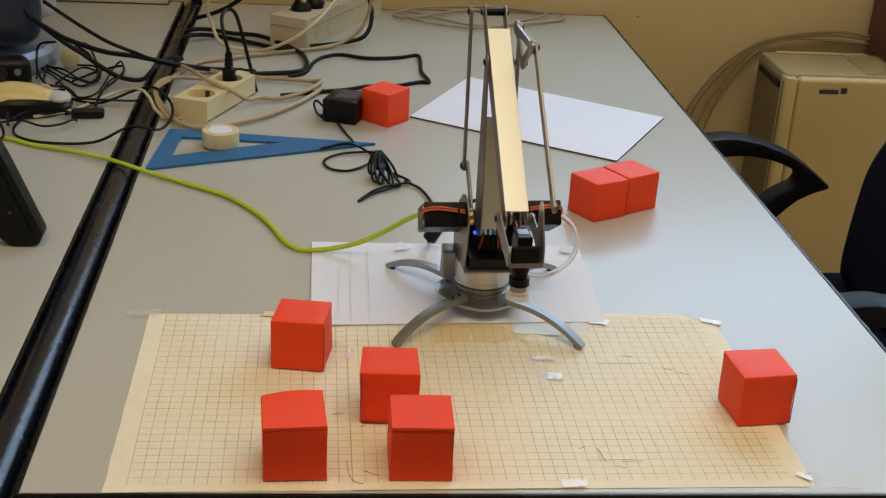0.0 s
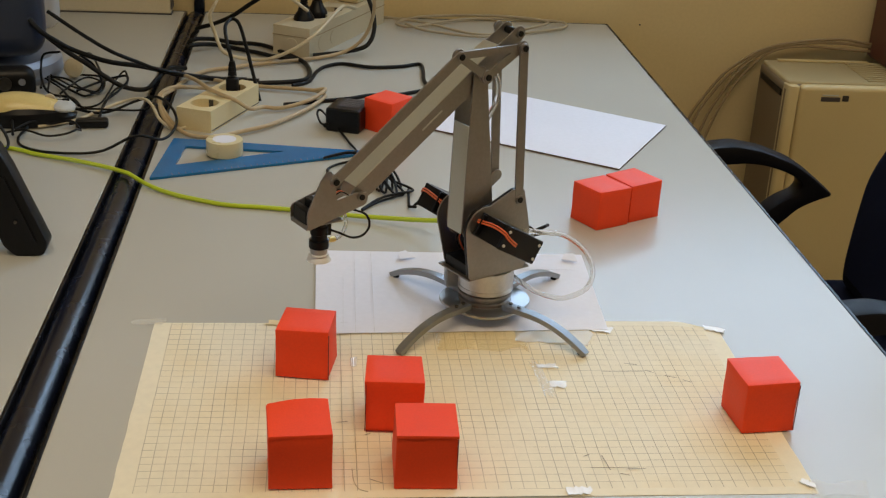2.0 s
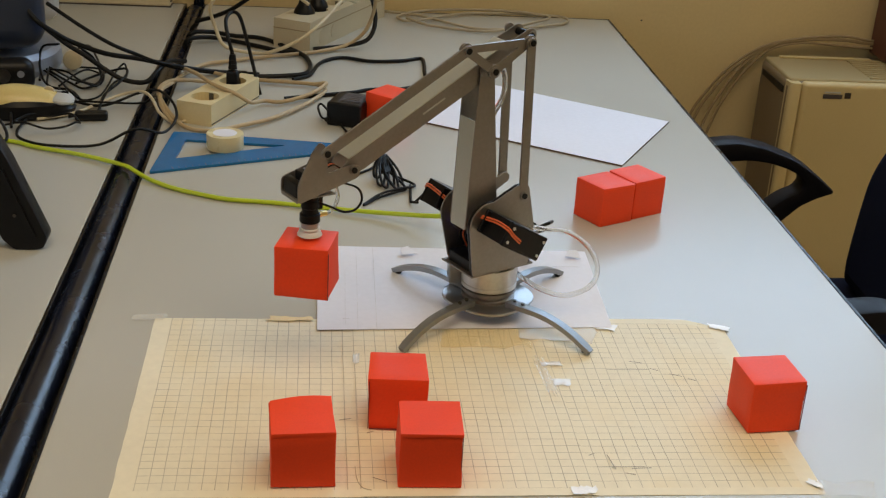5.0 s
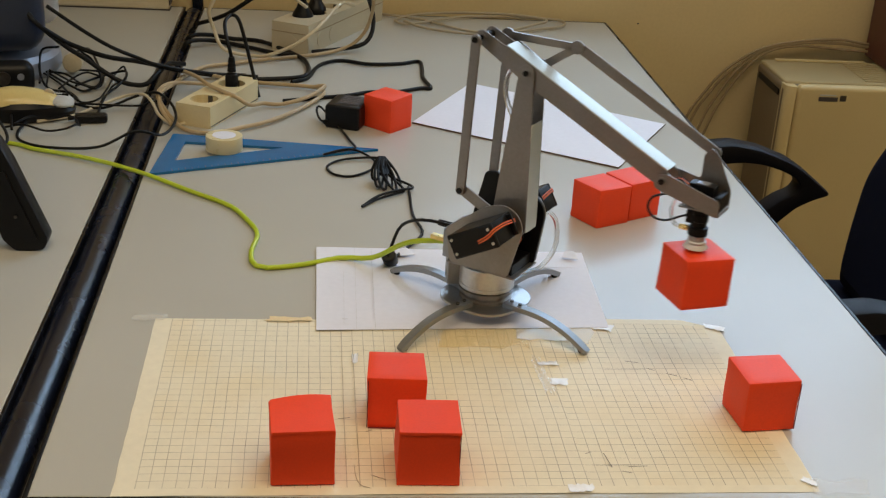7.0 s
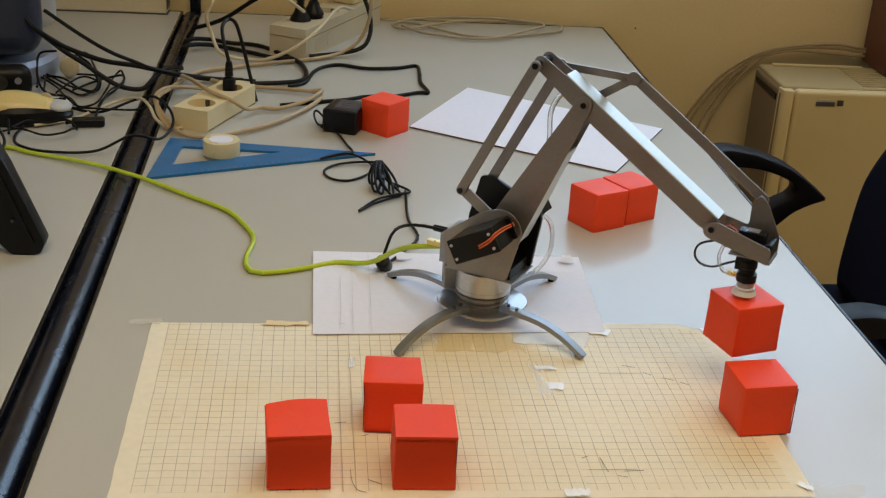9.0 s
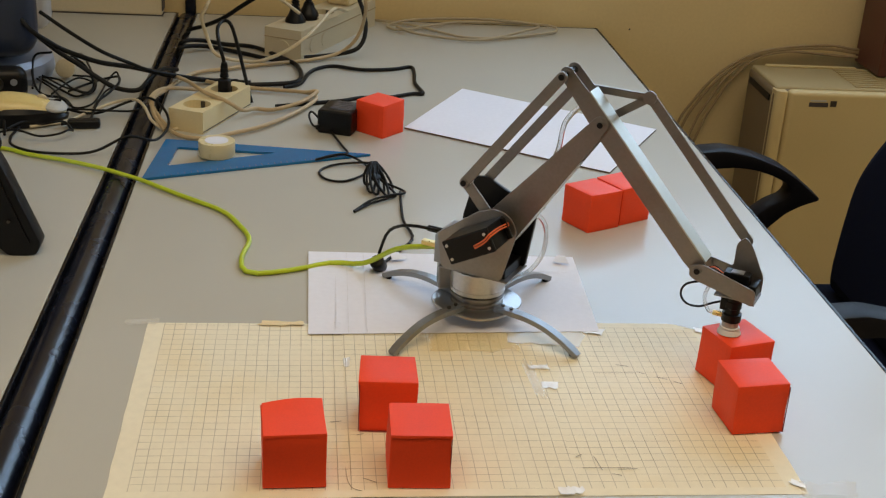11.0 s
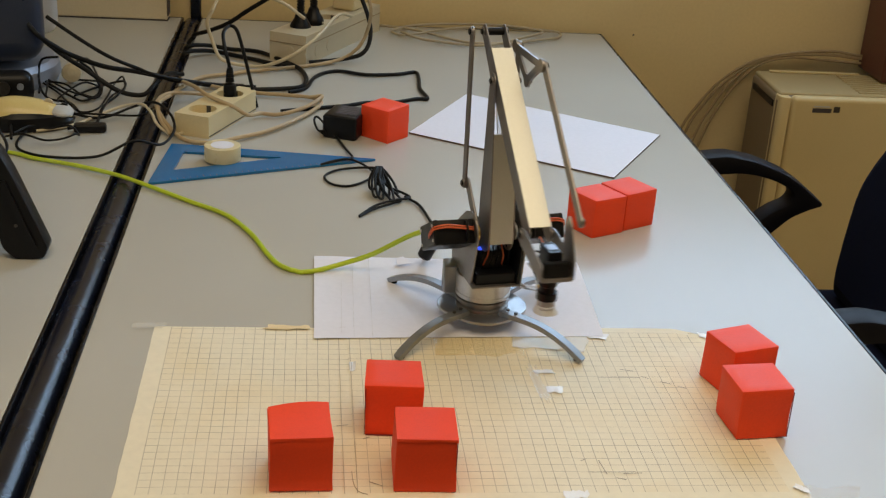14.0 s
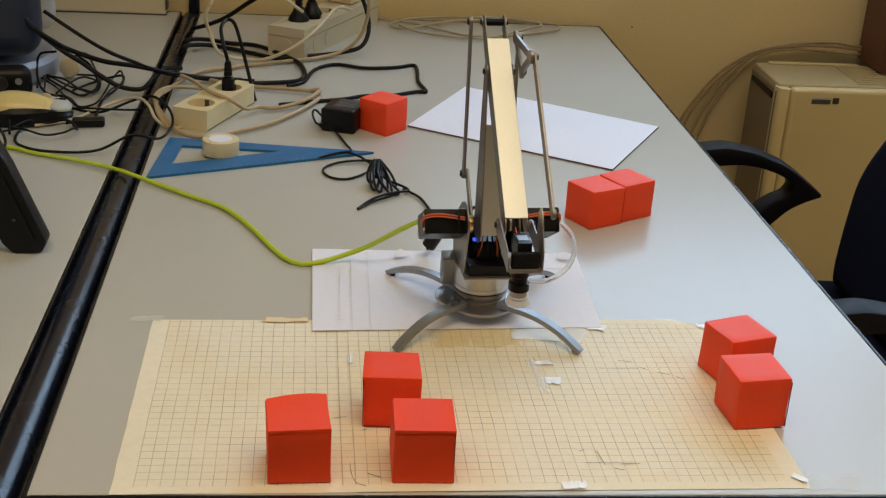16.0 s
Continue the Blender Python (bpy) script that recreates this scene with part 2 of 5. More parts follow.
def box(sx, sy, sz, at=(0, 0, 0), bevel=0.0, seg=2, m=None, bm=None):
    """A block of that size, centred at a point, with rounded edges."""
    bm = bm or bmesh.new()
    made = bmesh.ops.create_cube(bm, size=1)["verts"]
    bmesh.ops.scale(bm, vec=(sx, sy, sz), verts=made)
    if bevel:
        edges = list({e for v in made for e in v.link_edges})
        made = list({v for f in bmesh.ops.bevel(bm, geom=edges, offset=bevel, segments=seg, affect="EDGES", profile=0.5)["faces"] for v in f.verts} | {v for v in made if v.is_valid})
    if m:
        bmesh.ops.transform(bm, matrix=m, verts=made)
    bmesh.ops.translate(bm, vec=at, verts=made)
    return bm


def cyl(r, h, at=(0, 0, 0), axis="Z", seg=28, r2=None, bevel=0.0, bm=None):
    bm = bm or bmesh.new()
    made = bmesh.ops.create_cone(bm, cap_ends=True, segments=seg, radius1=r, radius2=r if r2 is None else r2, depth=h)["verts"]
    if bevel:
        edges = [e for e in {e for v in made for e in v.link_edges} if len(e.link_faces) == 2 and e.calc_face_angle(0) > 1.0]
        made = list({v for f in bmesh.ops.bevel(bm, geom=edges, offset=bevel, segments=2, affect="EDGES", profile=0.5)["faces"] for v in f.verts} | {v for v in made if v.is_valid})
    turn = {"Z": Matrix(), "X": Matrix.Rotation(radians(90), 4, "Y"), "Y": Matrix.Rotation(radians(90), 4, "X")}[axis]
    bmesh.ops.transform(bm, matrix=Matrix.Translation(at) @ turn, verts=made)
    return bm


def prism(outline, lo, hi, plane="XZ", holes=(), bevel=0.0, bm=None):
    """An outline in a plane, given thickness along the third axis."""
    bm = bm or bmesh.new()

    def spot(a, b, c):
        return {"XZ": (a, c, b), "XY": (a, b, c), "YZ": (c, a, b)}[plane]

    if holes:
        edges = []
        for loop in (outline, *holes):
            vs = [bm.verts.new(spot(a, b, lo)) for a, b in loop]
            edges += [bm.edges.new((vs[i], vs[(i + 1) % len(vs)])) for i in range(len(vs))]
        faces = [g for g in bmesh.ops.triangle_fill(bm, use_beauty=True, use_dissolve=False, edges=edges)["geom"] if isinstance(g, bmesh.types.BMFace)]
    else:
        faces = [bm.faces.new([bm.verts.new(spot(a, b, lo)) for a, b in outline])]
    out = bmesh.ops.extrude_face_region(bm, geom=faces)["geom"]
    bmesh.ops.translate(bm, vec=Vector(spot(0, 0, hi - lo)), verts=[g for g in out if isinstance(g, bmesh.types.BMVert)])
    if bevel:
        edges = [e for e in bm.edges if len(e.link_faces) == 2 and e.calc_face_angle(0) > 0.8]
        bmesh.ops.bevel(bm, geom=edges, offset=bevel, segments=2, affect="EDGES", profile=0.5)
    return bm


def thicken(bm, t):
    """Close an open sheet into a slab: a copy of it lies t lower."""
    faces, twin = bm.faces[:], {}
    rim = [e for e in bm.edges if len(e.link_faces) == 1]
    for v in bm.verts[:]:
        twin[v] = bm.verts.new(v.co - Vector((0, 0, t)))
    for f in faces:
        made = bm.faces.new([twin[v] for v in reversed(f.verts)])
        made.material_index = f.material_index
    for e in rim:
        a, b = e.verts
        bm.faces.new((a, b, twin[b], twin[a]))


def arc(cx, cy, r, a0, a1, steps=8):
    return [(cx + r * math.cos(radians(a0 + (a1 - a0) * i / steps)), cy + r * math.sin(radians(a0 + (a1 - a0) * i / steps))) for i in range(steps + 1)]


def slot(x0, y0, r0, x1, y1, r1, steps=10):
    """The outline round two discs: a link with rounded ends."""
    a = math.degrees(math.atan2(y1 - y0, x1 - x0))
    return arc(x1, y1, r1, a - 90, a + 90, steps) + arc(x0, y0, r0, a + 90, a + 270, steps)


def rounded(points, r, steps=5):
    """A polygon with its corners rounded."""
    out = []
    for i, p in enumerate(points):
        p, a, b = Vector(p), Vector(points[i - 1]), Vector(points[(i + 1) % len(points)])
        d0, d1 = (a - p), (b - p)
        k = min(r, d0.length * 0.45, d1.length * 0.45)
        s, e = p + d0.normalized() * k, p + d1.normalized() * k
        for j in range(steps + 1):
            u = j / steps
            q = s * (1 - u) ** 2 + p * 2 * u * (1 - u) + e * u * u
            out.append((q.x, q.y))
    return out


def smooth_path(points, per=8):
    """Catmull-Rom through the points."""
    p = [Vector(q) for q in points]
    p = [p[0] * 2 - p[1]] + p + [p[-1] * 2 - p[-2]]
    out = []
    for i in range(1, len(p) - 2):
        for k in range(per):
            u = k / per
            out.append(0.5 * ((2 * p[i]) + (p[i + 1] - p[i - 1]) * u + (2 * p[i - 1] - 5 * p[i] + 4 * p[i + 1] - p[i + 2]) * u * u + (3 * p[i] - p[i - 1] - 3 * p[i + 1] + p[i + 2]) * u ** 3))
    out.append(p[-2])
    return out


def tube(points, r, sides=8, per=8, bm=None, flat=1.0):
    """A cable or pipe swept along a smooth path."""
    bm = bm or bmesh.new()
    pts = smooth_path(points, per) if per else [Vector(q) for q in points]
    rings, up = [], Vector((0, 0, 1))
    for i, q in enumerate(pts):
        d = (pts[min(i + 1, len(pts) - 1)] - pts[max(i - 1, 0)]).normalized()
        if abs(d.dot(up)) > 0.97:
            up = Vector((1, 0, 0))
        s = d.cross(up).normalized()
        u = s.cross(d)
        rings.append([bm.verts.new(q + s * (r * math.cos(2 * math.pi * k / sides)) + u * (r * flat * math.sin(2 * math.pi * k / sides))) for k in range(sides)])
        up = u
    for a, b in zip(rings, rings[1:]):
        for k in range(sides):
            bm.faces.new((a[k], a[(k + 1) % sides], b[(k + 1) % sides], b[k]))
    bm.faces.new(rings[0])
    bm.faces.new(list(reversed(rings[-1])))
    return bm


def lathe(profile, seg=28, at=(0, 0, 0), bm=None):
    """A turned body: radius and height pairs about z."""
    bm = bm or bmesh.new()
    rings = [[bm.verts.new((at[0] + max(r, 1e-5) * math.cos(2 * math.pi * k / seg), at[1] + max(r, 1e-5) * math.sin(2 * math.pi * k / seg), at[2] + z)) for k in range(seg)] for r, z in profile]
    for a, b in zip(rings, rings[1:]):
        for k in range(seg):
            bm.faces.new((a[k], a[(k + 1) % seg], b[(k + 1) % seg], b[k]))
    bm.faces.new(list(reversed(rings[0])))
    bm.faces.new(rings[-1])
    return bm


def structure(name, bm, mat, label, category, smooth=True):
    return tagged(mesh_object(name, bm, mat, None, "", smooth), label, category, "", "structure")


# ---------------------------------------------------------------- the room
FAR, LEFT, RIGHT, NEAR, TOP = 1.275, -2.6, 2.4, -5.6, 2.7


def back_wall():
    """The wall behind the desks, with its window opening above the end of the desk."""
    bm = prism([(LEFT, 0), (RIGHT, 0), (RIGHT, TOP), (LEFT, TOP)], FAR, FAR + 0.2, "XZ", [[(0.02, 1.16), (2.3, 1.16), (2.3, 2.43), (0.02, 2.43)]])
    structure("wall_back", bm, M["wall"], "cream painted wall behind the desks", "wall", False)
    w = thing("window_1", pose(1.16, FAR + 0.1, 1.795), "white framed window above the desk end", "window", "", "structure")
    bm = prism([(-1.138, -0.633), (1.138, -0.633), (1.138, 0.633), (-1.138, 0.633)], -0.03, 0.03, "XZ", [[(-1.09, -0.585), (-0.025, -0.585), (-0.025, 0.585), (-1.09, 0.585)], [(0.025, -0.585), (1.09, -0.585), (1.09, 0.585), (0.025, 0.585)]])
    part("window_frame", bm, M["silver_plastic"], w, "", False)
    for x in (-0.5575, 0.5575):
        p = part("pane", box(1.062, 0.004, 1.168, (x, 0, 0)), M["pane"], w, "", False)
        p.visible_shadow = False


M["pane"] = glass("window_glass", (1, 1, 1), 0.0)
back_wall()
structure("floor", box(RIGHT - LEFT, FAR - NEAR, 0.1, ((LEFT + RIGHT) / 2, (FAR + NEAR) / 2, -0.05)), M["floor"], "brown tiled office floor", "floor", False)
structure("ceiling", box(RIGHT - LEFT, FAR - NEAR, 0.1, ((LEFT + RIGHT) / 2, (FAR + NEAR) / 2, TOP + 0.05)), M["ceiling"], "cream painted ceiling", "ceiling", False)
structure("wall_left", prism([(NEAR, 0), (FAR, 0), (FAR, TOP), (NEAR, TOP)], LEFT - 0.1, LEFT, "YZ", [[(-2.07, 1.03), (-0.33, 1.03), (-0.33, 2.27), (-2.07, 2.27)]]), M["wall"], "cream painted side wall with a window", "wall", False)


def side_window():
    w = thing("window_2", pose(LEFT - 0.03, -1.2, 1.65, 0, 0, 90), "white framed window in the side wall", "window", "", "structure")
    bm = prism([(-0.868, -0.618), (0.868, -0.618), (0.868, 0.618), (-0.868, 0.618)], -0.02, 0.02, "XZ", [[(-0.83, -0.58), (-0.02, -0.58), (-0.02, 0.58), (-0.83, 0.58)], [(0.02, -0.58), (0.83, -0.58), (0.83, 0.58), (0.02, 0.58)]])
    part("window_frame", bm, M["silver_plastic"], w, "", False)
    for x in (-0.425, 0.425):
        p = part("pane", box(0.808, 0.004, 1.158, (x, 0, 0)), M["pane"], w, "", False)
        p.visible_shadow = False


side_window()
# unseen panel, added to give the overhead fill a body
fill_mount = thing("ceiling_light", pose(0.15, -0.8, TOP), "white ceiling light panel above the room", "ceiling light")
part("housing", box(2.44, 1.34, 0.05, (0, 0, -0.0255), 0.006), M["white_tape"], fill_mount)
structure("wall_right", box(0.1, FAR - NEAR, TOP, (RIGHT + 0.05, (FAR + NEAR) / 2, TOP / 2)), M["wall"], "cream painted side wall", "wall", False)
# unseen wall, set far back so little light returns to near faces
structure("wall_near", box(RIGHT - LEFT, 0.1, TOP, ((LEFT + RIGHT) / 2, NEAR - 0.05, TOP / 2)), M["wall"], "cream painted wall", "wall", False)


def desk(x0, x1, y0, y1, round_edge, lean, label):
    """A laminate desk with black edging on four steel legs; its long sides lean by a small slope."""
    d = thing("desk", pose((x0 + x1) / 2, (y0 + y1) / 2, 0), label, "desk", "desks side by side")
    w, l = x1 - x0, y1 - y0

    def leaning(bm):
        for v in bm.verts:
            v.co.x += lean * v.co.y
        return bm

    part("desktop", leaning(box(w, l, 0.028, (0, 0, DESK - 0.014), 0.0015)), M["laminate"], d)
    e = 0.0035
    for sx, sy, x, y in ((e, l + 2 * e, w / 2 + e / 2, 0), (e, l + 2 * e, -w / 2 - e / 2, 0), (w, e, 0, l / 2 + e / 2), (w, e, 0, -l / 2 - e / 2)):
        part("edging", leaning(box(sx, sy, 0.0295, (x, y, DESK - 0.0145), 0.001)), M["edging"], d, "black plastic edging")
    if round_edge:
        part("edge_rail", leaning(cyl(0.0165, l, (w / 2 + e + 0.0150, 0, DESK - 0.0158), "Y", 44)), M["rail"], d, "rounded black edge rail")
    for sx in (-1, 1):
        for sy in (-1, 1):
            part("leg", box(0.05, 0.05, DESK - 0.03, (sx * (w / 2 - 0.07), sy * (l / 2 - 0.09), (DESK - 0.03) / 2), 0.006), M["steel_leg"], d)
    return d


desk(-0.3871, 0.3761, -0.325, 1.252, False, -0.013, "long grey laminate desk with thin black edging")
desk(-1.18, -0.4288, -0.325, 1.252, True, -0.0075, "grey laminate desk with rounded black edge rail")


# ---------------------------------------------------------------- papers on the desk
def squared_paper():
    """Three squared sheets taped into one mat, slightly turned; x and y count from the first sheet's printed corner."""
    s = thing("squared_paper_mat", pose(-0.2994, -0.3154, DESK, 0, 0, 0.95), "yellowed squared paper sheets taped together on the desk", "paper")
    edge = {0: (-0.0165, 0.172), 1: (0.169, 0.352), 2: (0.349, 0.535)}
    for k, (a, b) in edge.items():
        z = 0.0004 + 0.0005 * (k % 2)
        bm = bmesh.new()
        nx, ny = 24, 30
        top = 0.2845 + (0.006 if k == 2 else 0.0)
        grid = []
        for j in range(ny + 1):
            row = []
            for i in range(nx + 1):
                x, y = a + (b - a) * i / nx, -0.0095 + (top + 0.0095) * j / ny
                if k == 2 and x > 0.5 and y > 0.25:
                    y -= (x - 0.5) * (y - 0.25) * 14
                lift = 0.0006 * max(0.0, noise.noise(Vector((x * 14, y * 14, k))))
                row.append(bm.verts.new((x + 0.0008 * noise.noise(Vector((y * 40, k, 0))) * (i in (0, nx)), y, z + lift)))
            grid.append(row)
        for j in range(ny):
            for i in range(nx):
                bm.faces.new((grid[j][i], grid[j][i + 1], grid[j + 1][i + 1], grid[j + 1][i]))
        for f in bm.faces:
            c = f.calc_center_median()
            f.material_index = 1 if (c.y < 0.0 or c.y > 0.281 or c.x < 0.0 or c.x > 0.52) else 0
        thicken(bm, 0.0002)
        part("squared_sheet", bm, (M["grid"], M["cream_paper"]), s)

    def strip(name, x, y, w, h, turn, mat, label, z=0.0016):
        bm = bmesh.new()
        n = 8
        rows = [[bm.verts.new((w * (i / n - 0.5) + 0.22 * w * (random.random() - 0.5) * (i in (0, n)), h * (j - 0.5 + 0.30 * (random.random() - 0.5)), 0.0009 * random.random() ** 2)) for i in range(n + 1)] for j in (0, 0.5, 1)]
        for a, b in zip(rows, rows[1:]):
            for i in range(n):
                bm.faces.new((a[i], a[i + 1], b[i + 1], b[i]))
        thicken(bm, 0.0002)
        ob = part(name, bm, mat, s, label)
        ob.matrix_basis = pose(x, y, z, 0, 0, turn)

    strip("tape_strip", 0.416, 0.270, 0.020, 0.012, -18, M["white_tape"], "white tape tab")
    strip("tape_strip", 0.531, 0.271, 0.023, 0.009, -25, M["white_tape"], "white tape tab")
    strip("tape_strip", -0.022, 0.284, 0.03, 0.011, 4, M["clear_tape"], "shiny clear tape")
    strip("tape_strip", 0.553, -0.003, 0.050, 0.020, 0, M["clear_tape"], "yellowed clear tape", 0.0003)
    strip("tape_strip", 0.530, 0.003, 0.012, 0.006, -40, M["white_tape"], "white tape tab")
    strip("tape_strip", 0.343, -0.004, 0.018, 0.009, 0, M["white_tape"], "white tape tab")
    strip("tape_strip", 0.350, 0.197, 0.018, 0.007, 2, M["glint_tape"], "shiny clear tape")
    strip("tape_strip", 0.355, 0.163, 0.016, 0.011, 0, M["glint_tape"], "shiny clear tape")
    strip("tape_strip", 0.342, 0.175, 0.010, 0.060, 5, M["clear_tape"], "shiny clear tape", 0.0013)
    strip("tape_strip", 0.172, 0.205, 0.006, 0.016, 0, M["glint_tape"], "shiny clear tape")
    strip("masking_tape", 0.112, 0.283, 0.045, 0.009, 0, M["yellow_tape"], "torn yellow masking tape")
    # added film that only tints the mat yellow; no tape patch here
    strip("masking_tape", 0.300, 0.252, 0.085, 0.046, 0, M["yellow_film"], "yellowed tape patch under the robot", 0.0011)
    strip("paper_patch", 0.368, 0.258, 0.075, 0.036, 0, M["thin_paper"], "torn paper patch", 0.0014)
    # pen marks
    part("pen_curve", tube([(0.1665, 0.030, 0.0016), (0.167, 0.018, 0.0016), (0.1685, 0.008, 0.0016), (0.172, 0.0008, 0.0016), (0.178, -0.002, 0.0016)], 0.00028, 6, 5), M["fold"], s)
    for x in (0.1705, 0.1600):
        part("fold_line", box(0.0004, 0.270, 0.0002, (x, 0.136, 0.0014)), M["fold"], s, "", False)
    for x, y, w, h, r in ((0.378, 0.028, 0.040, 0.0005, 0), (0.372, 0.035, 0.0006, 0.030, 8), (0.395, 0.026, 0.016, 0.0007, 3), (0.358, 0.046, 0.006, 0.0008, 30), (0.384, 0.018, 0.008, 0.0008, -20),
                          (0.4445, 0.186, 0.008, 0.0008, -35), (0.462, 0.176, 0.011, 0.0008, -25), (0.430, 0.200, 0.012, 0.0008, -15), (0.475, 0.168, 0.008, 0.0009, -35), (0.42, 0.186, 0.04, 0.0003, 0),
                          (0.185, 0.012, 0.012, 0.0005, -30), (0.18, 0.08, 0.006, 0.0007, 25), (0.16, 0.10, 0.010, 0.0007, 10)):
        ob = part("pen_mark", box(w, h * 0.7, 0.0002), M["scribble"], s, "", False)
        ob.matrix_basis = pose(x, y, 0.0017, 0, 0, r)
    return s


squared_paper()


def flat_sheet(name, corners, z, thick, mat, label, sag=0.0, edge=None):
    """A sheet from its outline's four corners."""
    c = sum((Vector(p) for p in corners), Vector((0, 0))) / 4
    bm = bmesh.new()
    n = 14
    a, b, d, e = (Vector(p) - c for p in corners)
    rows = []
    for j in range(n + 1):
        v = j / n
        rows.append([bm.verts.new((*((a * (1 - i / n) + b * i / n) * (1 - v) + (e * (1 - i / n) + d * i / n) * v), sag * max(0, noise.noise(Vector((i * 0.5, j * 0.5, 3)))))) for i in range(n + 1)])
    for p, q in zip(rows, rows[1:]):
        for i in range(n):
            bm.faces.new((p[i], p[i + 1], q[i + 1], q[i]))
    thicken(bm, thick)
    if edge:
        bm.normal_update()
        for f in bm.faces:
            f.material_index = int(abs(f.normal.z) < 0.5)
    ob = mesh_object(name, bm, (mat, edge) if edge else mat)
    ob.matrix_basis = pose(c.x, c.y, z)
    return tagged(ob, label, "paper")


wp = flat_sheet("paper_sheet", [(-0.167, -0.054), (0.119, -0.039), (0.124, 0.142), (-0.170, 0.143)], DESK + 0.0022, 0.0004, M["paper"], "white paper sheet with pencil lines under the robot", 0.0005)
for x, y, w, h in ((-0.11, 0.045, 0.0006, 0.19), (-0.128, 0.045, 0.0005, 0.19), (-0.14, 0.02, 0.0005, 0.12), (-0.139, -0.03, 0.006, 0.0008), (0.08, 0.10, 0.06, 0.0005)):
    part("pencil_line", box(w, h, 0.0002, (x + 0.023, y - 0.05, 0.0013)), M["pencil"], wp, "", False)
for x, y, r in ((-0.072, 0.105, 20), (0.108, 0.105, -12)):
    bm = prism([(-0.009, -0.004), (0.009, -0.005), (0.003, 0.009), (-0.006, 0.008)], 0, 0.0003, "XY")
    ob = part("folded_tab", bm, M["paper"], wp, "lifted paper tab", False)
    ob.matrix_basis = pose(x + 0.023, y - 0.03, 0.004, 14, 0, r)
# dark cut edges, with the thin shadow line below them painted in
flat_sheet("card_sheet", [(0.062, 0.799), (-0.041, 0.592), (0.224, 0.425), (0.333, 0.618)], DESK + 0.0027, 0.0022, M["paper"], "blank white card sheet lying askew on the desk", 0.0, M["card_edge"])


# ---------------------------------------------------------------- red cubes
CUBE = 0.0477


def red_cube(seed, flap=0.0):
    """A folded card cube: slightly uneven faces, a lid with a loose front flap."""
    rnd = random.Random(seed)
    c = thing("red_cube", Matrix(), "red folded card cube on the desk", "cube", "red card cubes")
    h = CUBE / 2
    bm = bmesh.new()
    bmesh.ops.create_cube(bm, size=CUBE)
    for v in bm.verts:
        v.co += Vector((rnd.uniform(-1, 1), rnd.uniform(-1, 1), 0.5 * rnd.uniform(-1, 1))) * 0.0011
        v.co.z = v.co.z + h
        if v.co.z > h:
            v.co.z -= 0.0008
    bmesh.ops.bevel(bm, geom=bm.edges[:], offset=0.0007, segments=2, affect="EDGES", profile=0.5)
    bmesh.ops.subdivide_edges(bm, edges=[e for e in bm.edges if e.calc_length() > 0.03], cuts=4, use_grid_fill=True)
    for v in bm.verts:
        if 0.004 < v.co.z < CUBE - 0.004:
            v.co += Vector((v.co.x, v.co.y, 0)).normalized() * 0.0009 * noise.noise(v.co * 30 + Vector((seed, 0, 0)))
    part("body", bm, M["red"], c)
    seams = {2: (-1, -1), 11: (1, -1)}.get(seed, (1, 1))
    part("seam", box(0.0007, 0.0007, CUBE * 0.92, (seams[0] * (h - 0.0004), -h + 0.0006, CUBE * 0.47)), M["red_dark"], c, "dark open seam", False)
    if seed == 2:
        part("seam", box(CUBE * 0.94, 0.0007, 0.0010, (0, -h - 0.0002, 0.0008)), M["red_dark"], c, "dark open seam", False)
    if not flap:
        return c
    # the lid folds over the front edge, with one corner curled
    bm = bmesh.new()
    n = 8
    rows = []
    for j in range(5):
        y = h + 0.0004 - 2 * (h + 0.0004) * j / 4
        rows.append([bm.verts.new((-h + 2 * h * i / n, y, CUBE + 0.0003 + flap * (1.0, 0.35, 0.08, 0.0, 0.0)[j] * 0.0022 * max(0.0, math.sin(math.pi * (0.85 * i / n)) + 0.35 * (i / n) ** 3))) for i in range(n + 1)])
    rows.append([bm.verts.new((-h + 2 * h * i / n, -h - 0.0006, CUBE - 0.0008 - 0.0003 * math.sin(i * 1.3 + seed))) for i in range(n + 1)])
    rows.append([bm.verts.new((-h + 2 * h * i / n, -h - 0.0007, CUBE - 0.0016 - 0.0005 * math.sin(i * 0.9 + seed * 2))) for i in range(n + 1)])
    for a, b in zip(rows, rows[1:]):
        for i in range(n):
            bm.faces.new((a[i], a[i + 1], b[i + 1], b[i]))
    thicken(bm, 0.0004)
    part("lid", bm, M["red"], c, "folded card lid")
    return c


CUBES = [(0.2181, -0.2036, 6.0, 0), (-0.1750, -0.2872, 4.6, 1.6), (-0.0981, -0.2050, -2.3, 0), (-0.0765, -0.2873, -0.8, 0.15), (-0.0771, 0.5781, 49.3, 0), (0.1639, 0.2485, 29.7, 0), (0.2063, 0.2745, 31.0, 0)]
for k, (x, y, yaw, flap) in enumerate(CUBES):
    red_cube(k, flap).matrix_basis = pose(x, y, DESK + (0.0015 if y < 0 else 0.0), 0, 0, yaw)
carried_cube = red_cube(11)
carried_cube.matrix_basis = pose(-0.1734, -0.1164, DESK + 0.0015, 0, 0, -8.6)
carried_cube["label"] = "red folded card cube carried by the robot"

# ---------------------------------------------------------------- the robot arm
R0, HS, L1, L2, LT = 0.0244, 0.1018, 0.1482, 0.1574, 0.0546   # shoulder, lower arm, upper arm, tail
V1, V2 = Vector((-0.0383, 0.0229)), Vector((0.0329, 0.0231))  # level linkage
TIP = Vector((0.0337, -0.0587))                               # suction cup from the wrist
